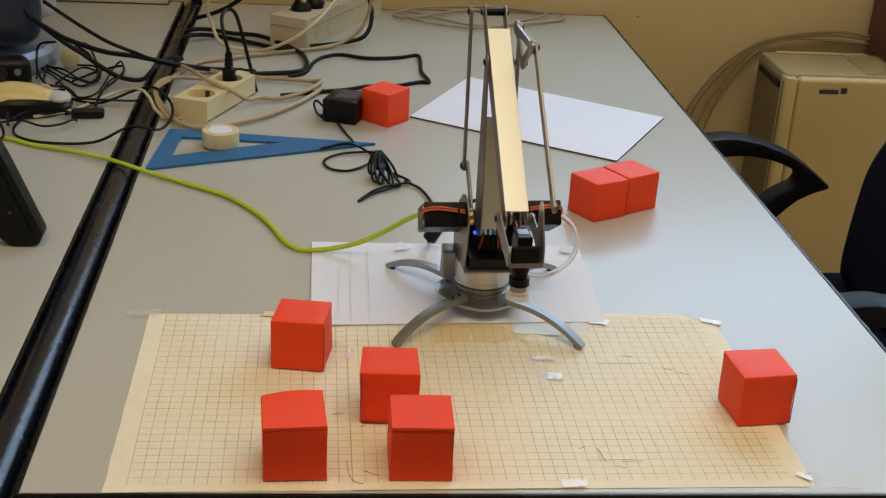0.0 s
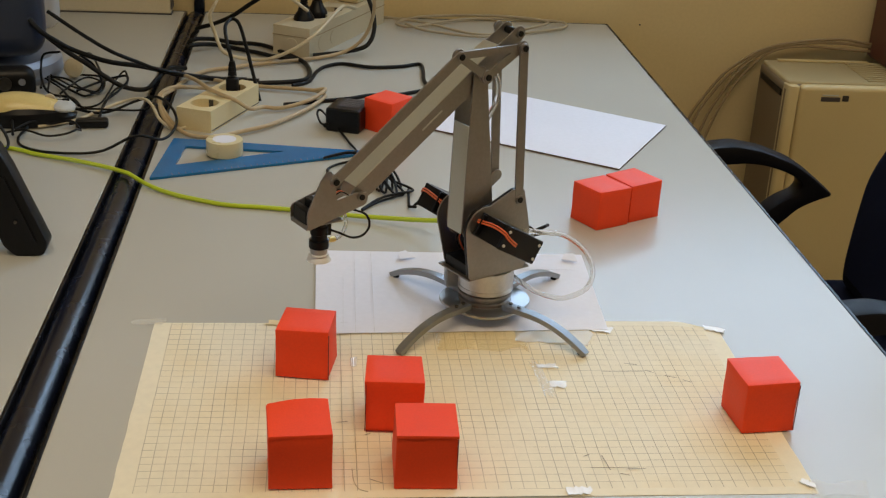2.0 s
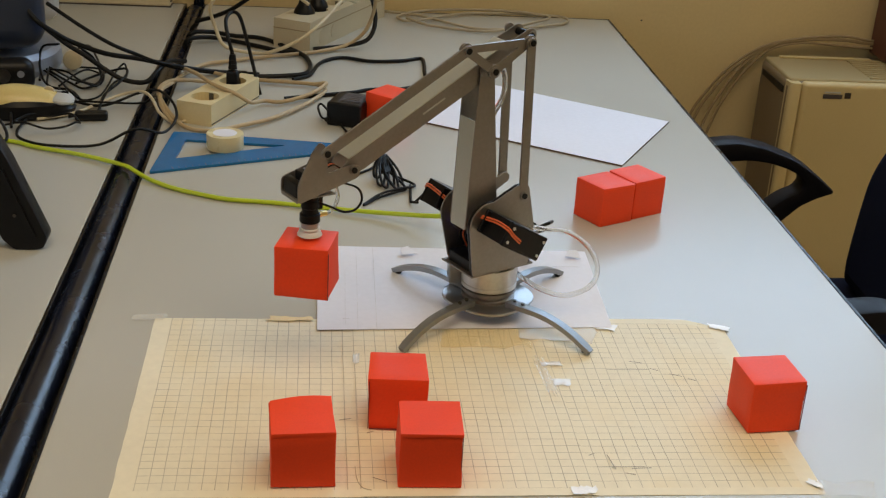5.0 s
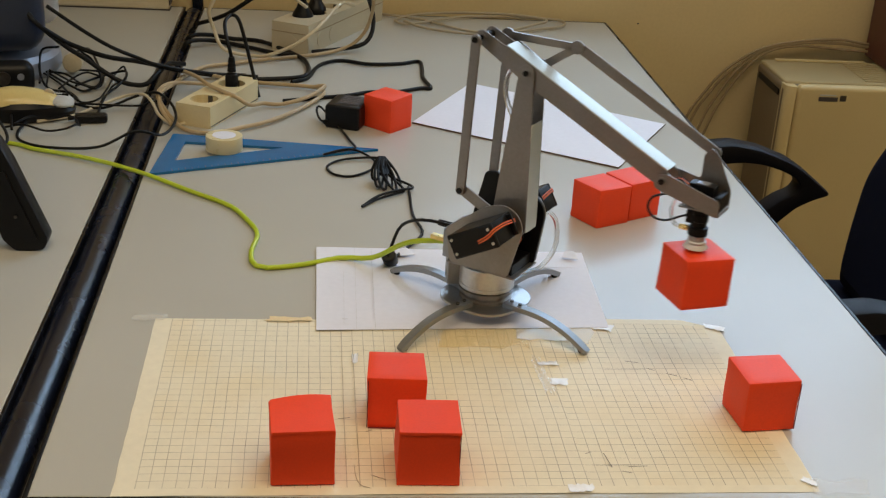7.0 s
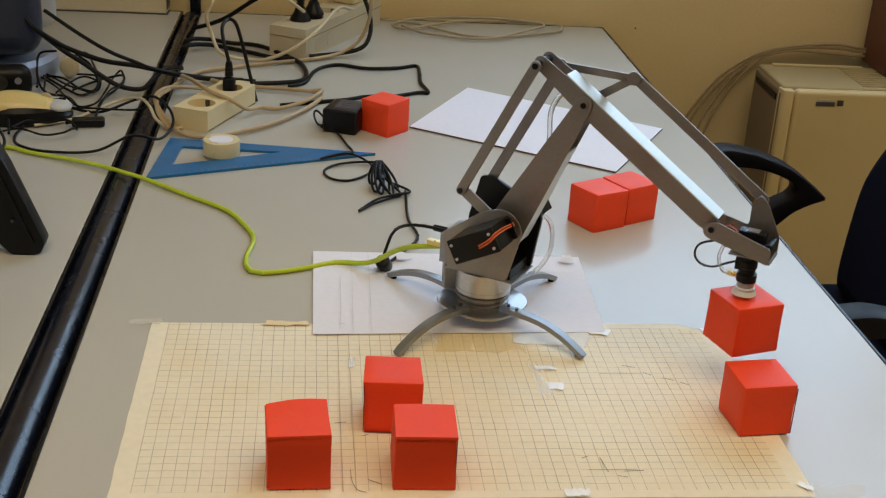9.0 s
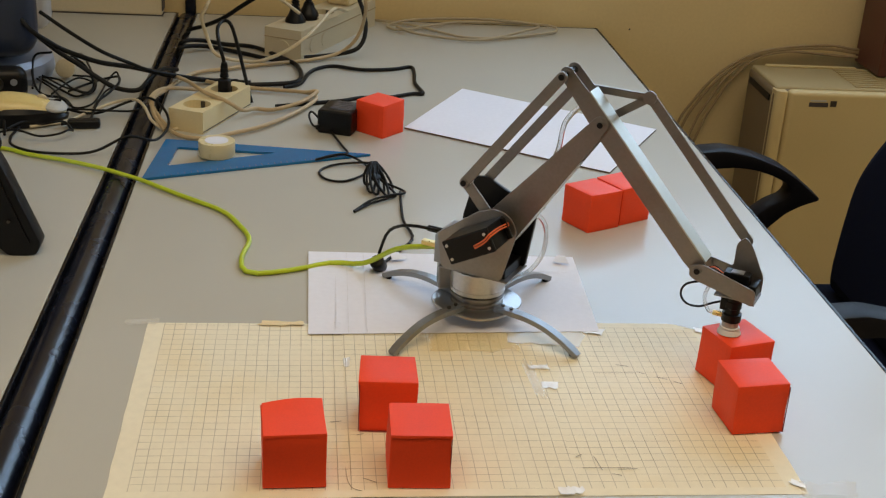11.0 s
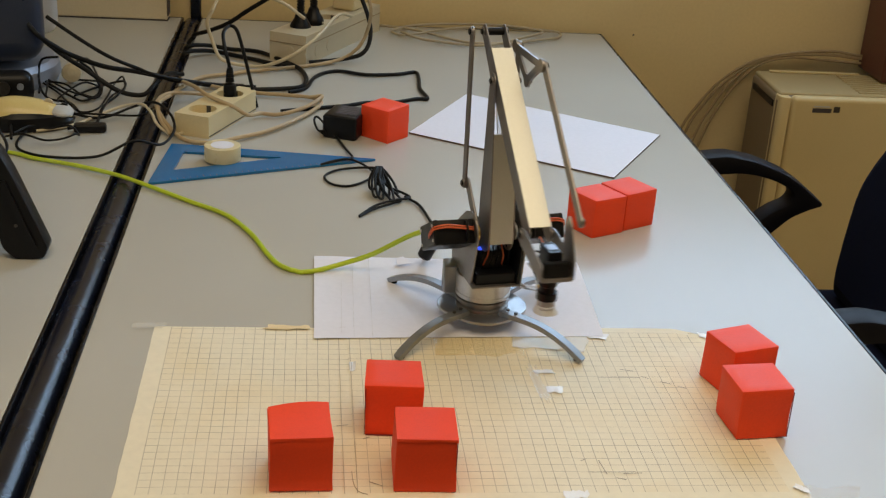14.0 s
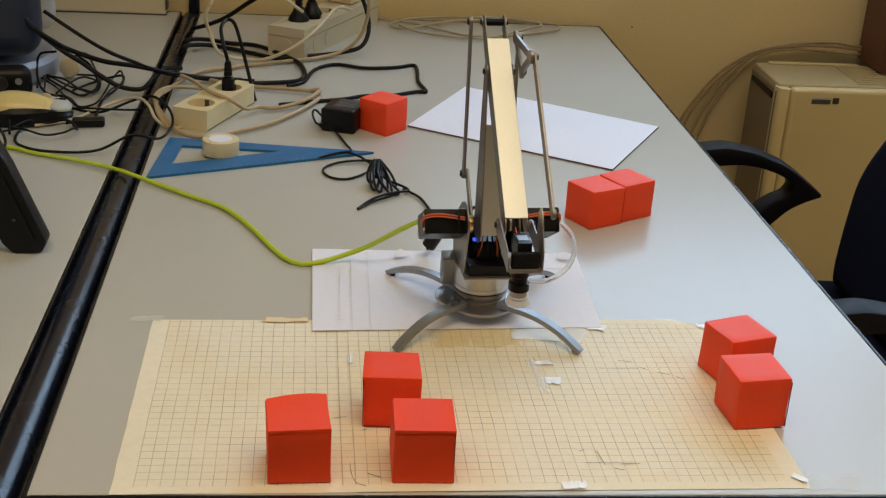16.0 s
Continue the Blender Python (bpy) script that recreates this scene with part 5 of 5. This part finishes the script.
# ---------------------------------------------------------------- beside the desk
def appliance():
    """A beige portable air conditioner: bowed front with a rounded corner post, darker sides, louvred lid."""
    a = thing("portable_air_conditioner", pose(0.920, 1.140, 0), "beige and taupe portable air conditioner against the wall", "air conditioner")
    w, d, h = 0.50, 0.165, 0.690
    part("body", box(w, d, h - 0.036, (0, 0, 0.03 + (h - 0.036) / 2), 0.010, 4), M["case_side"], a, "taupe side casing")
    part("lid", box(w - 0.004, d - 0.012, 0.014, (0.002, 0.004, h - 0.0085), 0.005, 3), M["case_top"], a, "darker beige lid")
    part("rear_strip", box(0.18, 0.012, 0.003, (-0.13, d / 2 - 0.012, h + 0.0005), 0.001), M["case"], a)
    part("front_panel", box(w - 0.022, 0.022, h - 0.037, (0.012, -d / 2 - 0.002, 0.034 + (h - 0.037) / 2), 0.009, 4), M["case"], a, "beige front panel")
    post = rounded([(-w / 2 - 0.001, -d / 2 + 0.022), (-w / 2 + 0.002, -d / 2 - 0.005), (-w / 2 + 0.0215, -d / 2 - 0.012), (-w / 2 + 0.0215, -d / 2 + 0.022)], 0.007, 4)
    part("corner_post", prism(post, 0.035, h - 0.006, "XY", (), 0.0015), M["case"], a, "rounded beige corner post")
    part("grip", box(0.003, 0.120, 0.012, (-w / 2 - 0.0008, 0.002, h - 0.027), 0.001), M["black"], a, "dark recessed side grip")
    for k in range(9):
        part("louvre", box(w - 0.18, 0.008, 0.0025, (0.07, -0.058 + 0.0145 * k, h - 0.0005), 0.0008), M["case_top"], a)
    f = -d / 2 - 0.0135
    part("badge", box(0.036, 0.001, 0.008, (-0.170, f, h - 0.027)), M["ink"], a, "dark badge bar", False)
    part("badge", box(0.030, 0.001, 0.0025, (-0.171, f, h - 0.0195)), M["label_print"], a, "pale badge bar", False)
    part("badge", box(0.012, 0.001, 0.011, (-0.142, f, h - 0.0245), 0.0004), M["screw"], a, "small square badge", False)
    for sx in (-0.2, 0.2):
        for sy in (-0.05, 0.05):
            part("castor", cyl(0.016, 0.02, (sx, sy, 0.016), "X", 16), M["black"], a)


appliance()
cab = thing("wooden_box", pose(1.006, 1.20, 0.6935), "dark reddish wooden box on the appliance", "box")
part("body", box(0.22, 0.12, 0.30, (0, 0, 0.15), 0.003), M["wood"], cab)


def office_chair():
    """A dark swivel chair pulled up to the desk side, with looped plastic armrests."""
    c = thing("office_chair", pose(0.66, 0.47, 0, 0, 0, 0), "dark blue fabric office chair with black loop armrests", "chair")
    part("seat", box(0.44, 0.46, 0.07, (0.0, 0, 0.435), 0.032, 4), M["fabric"], c, "dark padded seat")
    back = part("backrest", prism(rounded([(-0.16, 0.01), (0.16, 0.01), (0.178, 0.04), (0.196, 0.10), (0.213, 0.18), (0.186, 0.25), (0.13, 0.33), (0.05, 0.37), (-0.05, 0.37), (-0.13, 0.33), (-0.186, 0.25), (-0.213, 0.18), (-0.196, 0.10), (-0.178, 0.04)], 0.04, 5), -0.032, 0.032, "YZ", (), 0.022), M["fabric"], c, "dark padded backrest")
    back.matrix_basis = pose(0.018, 0.02, 0.46, 0, 12, 0)
    part("back_post", box(0.02, 0.07, 0.30, (0.140, 0, 0.46), 0.006), M["black"], c)
    for side in (1, -1):
        y = 0.27 if side > 0 else -0.315
        outer = [(-0.250, 0.640), (-0.225, 0.674), (-0.183, 0.679), (-0.136, 0.671), (-0.087, 0.653), (-0.056, 0.634), (-0.010, 0.598), (-0.039, 0.588), (-0.065, 0.574), (-0.094, 0.545), (-0.120, 0.500), (-0.130, 0.440), (-0.185, 0.440), (-0.190, 0.500), (-0.225, 0.570)]
        hole = [(-0.214, 0.644), (-0.160, 0.649), (-0.130, 0.646), (-0.100, 0.638), (-0.074, 0.626), (-0.064, 0.612), (-0.071, 0.598), (-0.095, 0.587), (-0.118, 0.568), (-0.150, 0.520), (-0.176, 0.560), (-0.205, 0.610)]
        arm = part("armrest", prism(rounded(outer, 0.010, 5), y - 0.022, y + 0.022, "XZ", [rounded(hole, 0.012, 4)], 0.005), M["armrest"], c, "black plastic loop armrest")
        part("bracket", box(0.16, 0.05, 0.012, (-0.02, y - side * 0.03, 0.405), 0.003), M["black"], arm)
    part("column", cyl(0.028, 0.32, (0, 0, 0.24), "Z", 20), M["black"], c)
    for k in range(5):
        a = 72 * k + 20
        leg = part("base_leg", prism([(0, 0.075), (0.29, 0.055), (0.29, 0.085), (0, 0.12)], -0.02, 0.02, "XZ", (), 0.004), M["black"], c)
        leg.matrix_basis = pose(0, 0, 0, 0, 0, a)
        part("castor", cyl(0.027, 0.04, (0.28, 0, 0.027), "Y", 20, bevel=0.004), M["black"], leg)


office_chair()

post = structure("cable_trunk", box(0.020, 0.012, 0.40, (0, 0, 0), 0.004, 3), M["rail"], "black cable trunk climbing the wall behind the desks", "trim")
post.matrix_basis = pose(-0.410, FAR - 0.0065, DESK + 0.17)
nail = structure("wall_nail", lathe([(0.0013, 0.0), (0.0018, 0.001), (0.0008, 0.002)], 12), M["ink"], "small dark nail in the wall", "nail")
nail.matrix_basis = pose(0.437, FAR, 0.736, 90, 0, 0)


# ---------------------------------------------------------------- movement
# seconds, turn of the base, lean of the lower arm, slope of the upper arm (degrees)
REST = [(0.0, -86.3, -4.0, -41.8), (0.3, -88.0, -4.0, -42.0), (0.4, -92.2, -4.0, -42.3), (0.5, -98.0, -5.8, -42.0), (0.6, -105.4, -7.6, -41.0), (0.7, -113.3, -8.8, -38.6),
        (0.8, -120.8, -9.6, -38.4), (0.9, -128.6, -9.4, -38.0), (1.0, -135.8, -7.4, -37.5), (1.1, -141.6, -5.0, -37.2), (1.2, -146.6, -2.0, -36.9), (1.4, -149.0, 1.6, -36.2), (1.6, -149.2, 2.1, -36.2)]
PICK = [(2.0, -148.8, 2.8, -36.8), (2.2, -147.8, 4.8, -38.3), (2.5, -145.6, 15.2, -47.2), (2.7, -145.6, 23.6, -55.0), (2.9, -146.0, 24.3, -57.0), (3.7, -146.6, 24.1, -57.1), (3.9, -146.6, 22.6, -53.5),
        (4.2, -148.9, 10.2, -40.7), (4.5, -149.3, 4.0, -30.9), (4.8, -149.3, 2.3, -27.5), (5.1, -149.0, 1.8, -27.3), (5.4, -146.2, -2.1, -27.3), (5.7, -137.9, -12.7, -25.9), (6.0, -116.9, -27.0, -20.8)]
SWING = [(6.3, -84.0, -28.6, -20.6), (6.5, -62.3, -23.8, -24.5), (6.8, -40.3, -7.8, -27.3), (7.0, -34.4, 2.4, -26.6), (7.2, -30.7, 9.5, -24.6), (7.5, -29.3, 14.3, -22.6), (8.0, -31.0, 15.7, -21.8),
         (8.3, -31.4, 16.4, -22.2), (8.5, -31.6, 18.5, -24.0), (8.8, -31.8, 23.6, -29.2), (9.0, -31.4, 26.2, -33.9), (9.2, -31.2, 28.8, -38.0), (9.4, -30.9, 33.0, -43.6), (9.7, -30.7, 36.2, -47.3)]
BACK = [(11.3, -30.7, 36.5, -47.5), (12.5, -30.8, 35.8, -46.2), (13.0, -31.2, 35.2, -45.2), (13.1, -31.4, 34.2, -44.6), (13.3, -31.0, 29.5, -45.2), (13.5, -39.2, 20.3, -46.4), (13.7, -57.6, 10.4, -44.3),
        (13.9, -72.4, 1.2, -42.2), (14.1, -83.2, -5.0, -41.3), (14.3, -86.0, -4.2, -41.8), (14.6, -86.4, -3.8, -41.8), (16.0, -86.3, -4.2, -41.8)]
JOINTS = np.array(REST + PICK + SWING + BACK)


def joints(t):
    """The three joint angles at a time: a monotone cubic through the rows."""
    x = JOINTS[:, 0]
    i = int(min(max(np.searchsorted(x, t) - 1, 0), len(x) - 2))
    out = []
    for k in (1, 2, 3):
        y = JOINTS[:, k]
        d = np.diff(y) / np.diff(x)

        def slope(j):
            if j == 0 or j == len(x) - 1 or d[j - 1] * d[j] <= 0:
                return 0.0
            return 2 * d[j - 1] * d[j] / (d[j - 1] + d[j])

        h, u = x[i + 1] - x[i], (t - x[i]) / (x[i + 1] - x[i])
        out.append(float(y[i] * (1 + 2 * u) * (1 - u) ** 2 + h * slope(i) * u * (1 - u) ** 2 + y[i + 1] * u * u * (3 - 2 * u) + h * slope(i + 1) * u * u * (u - 1)))
    return out


def in_plane(x, z, tilt):
    """A pose in the arm's upright plane: a place and a turn that lifts +x by tilt degrees."""
    return pose(x, 0, z, 0, -tilt, 0)


def arm_poses(t):
    yaw, lean, slope = joints(t)
    base = pose(0, 0, 0, 0, 0, yaw)
    up = Vector((math.sin(radians(lean)), math.cos(radians(lean))))
    along = Vector((math.cos(radians(slope)), math.sin(radians(slope))))
    s = Vector((R0, HS))
    e = s + up * L1
    w, tail, c = e + along * L2, e - along * LT, s - along * LT
    f, a, b = s + V1, e + V1, e + V2
    return {
        turntable: base,
        lower_arm: base @ in_plane(*s, -lean),
        upper_arm: base @ in_plane(*e, slope),
        crank: base @ in_plane(*c, slope),
        drive_rod: base @ in_plane(*c, 90 - lean),
        level_rod: base @ in_plane(*f, 90 - lean),
        triangle: base @ in_plane(*e, 0),
        fore_rod: base @ in_plane(*b, slope),
        head: base @ in_plane(*w, 0),
    }, base @ Vector((w.x + TIP.x, 0, w.y + TIP.y)), yaw


def motion_times():
    spans = [(0.0, 1.6, 0.1), (2.0, 2.9, 0.1), (3.7, 7.6, 0.1), (8.0, 9.7, 0.1), (11.3, 11.3, 1), (12.5, 12.5, 1), (13.0, 14.6, 0.1), (16.0, 16.0, 1)]
    out = []
    for a, b, s in spans:
        out += [round(a + s * i, 2) for i in range(int(round((b - a) / s)) + 1)]
    return sorted(set(out))


def cable_curve(points, n):
    """Even steps along a smooth curve."""
    p = smooth_path(points, 10)
    s = [0.0]
    for a, b in zip(p, p[1:]):
        s.append(s[-1] + (b - a).length)
    out = []
    for k in range(n + 1):
        want = s[-1] * k / n
        j = min(max(1, next((i for i, v in enumerate(s) if v >= want - 1e-9), len(s) - 1)), len(s) - 1)
        u = (want - s[j - 1]) / max(1e-9, s[j] - s[j - 1])
        out.append(p[j - 1].lerp(p[j], u))
    return out


def blended(shapes, yaw):
    """The cable's course between the courses known at some turns of the base."""
    keys = sorted(shapes)
    yaw = min(max(yaw, keys[0]), keys[-1])
    for a, b in zip(keys, keys[1:]):
        if a <= yaw <= b:
            u = (yaw - a) / (b - a)
            return [p.lerp(q, u) for p, q in zip(shapes[a], shapes[b])]


def link_pose(a, b):
    d = b - a
    return Matrix.LocRotScale(a, d.to_track_quat("X", "Z"), None)


def moving_cable(owner, name, shapes, n, r, mat, times, after=None):
    """A cable as a chain of short rigid links that follow the turning base."""
    curves = {k: cable_curve(v, n) for k, v in shapes.items()}
    later = {k: cable_curve(v, n) for k, v in (after or shapes).items()}
    length = max((c[i + 1] - c[i]).length for c in (*curves.values(), *later.values()) for i in range(n))
    bm = cyl(r, length, (length / 2, 0, 0), "X", 10)
    for x in (0, length):
        bmesh.ops.create_uvsphere(bm, u_segments=10, v_segments=6, radius=r, matrix=Matrix.Translation((x, 0, 0)))
    first = part(name, bm, mat, owner)
    links = [first]
    for i in range(1, n):
        ob = new(name, first.data)
        ob.parent = owner
        links.append(ob)
    rows = [[] for _ in range(n)]
    for t in times:
        c = blended(curves if t < 10 else later, joints(t)[0])
        for i in range(n):
            rows[i].append((t, link_pose(c[i], c[i + 1])))
    for ob, rr in zip(links, rows):
        walk(ob, rr)
    return links


# the hanging cube trails behind the quick swing: seconds, degrees
SWAY = [[5.6, 6.0, 6.3, 6.5, 6.7, 6.9, 7.1, 7.5, 8.0], [0.0, 4.5, 6.5, 6.5, 4.0, 2.0, 0.0, -3.0, 0.0]]


def motions():
    times = motion_times()
    table = {t: arm_poses(t) for t in times}
    for ob in (turntable, lower_arm, upper_arm, crank, drive_rod, level_rod, triangle, fore_rod, head):
        walk(ob, [(t, table[t][0][ob]) for t in times])
    # the hose lags: its plane turns a third as far as the base
    lag = [[-150.0, -86.0, -30.0], [-12.0, 17.0, 40.0]]
    walk(air_hose, [(t, pose(0, 0, 0, 0, 0, float(np.interp(joints(t)[0], *lag)))) for t in times])
    # the carried cube: at rest, hanging from the cup, set down
    lift, drop = 3.8, 9.7
    start, end = pose(-0.1734, -0.1164, DESK + 0.0015, 0, 0, -8.6), pose(0.2262, -0.1290, DESK + 0.0015, 0, 0, 107.6)
    base = Matrix.Translation((0, 0, DESK + 0.003))
    p0, y0 = arm_poses(lift)[1], arm_poses(lift)[2]
    off = pose(0, 0, 0, 0, 0, -y0).to_3x3() @ (start.translation - base.translation - p0)
    rows = [(0.0, start), (lift - 0.1, start)]
    for t in times:
        if lift <= t < drop:
            p, yaw = table[t][1], table[t][2]
            q = base.translation + p + pose(0, 0, 0, 0, 0, yaw).to_3x3() @ off
            cup = base.translation + p
            level = pose(q.x, q.y, max(q.z, DESK + 0.0015), 0, 0, -8.6 + yaw - y0)
            tip = Matrix.Rotation(radians(float(np.interp(t, *SWAY))), 4, "Y")
            rows.append((t, Matrix.Translation(cup) @ tip @ Matrix.Translation(-cup) @ level))
    p, yaw = table[drop][1], table[drop][2]
    rows += [(drop, end), (16.0, end)]
    walk(carried_cube, rows)
    moving_cable(green_cable, "cable_link", GREEN, 46, 0.0027, M["green"], times, GREEN_AFTER)
    lead = moving_cable(power_lead, "cable_link", POWER, 34, 0.0017, M["rubber"], times)
    course = cable_curve(POWER[-31.0], 34)
    spot = min(range(34), key=lambda i: (course[i] - Vector((-0.096, 0.094, 0.749))).length)
    part("ferrite_bead", cyl(0.0080, 0.017, (0.003, 0, 0), "X", 20, bevel=0.002), M["black"], lead[spot], "round black ferrite bead")


motions()
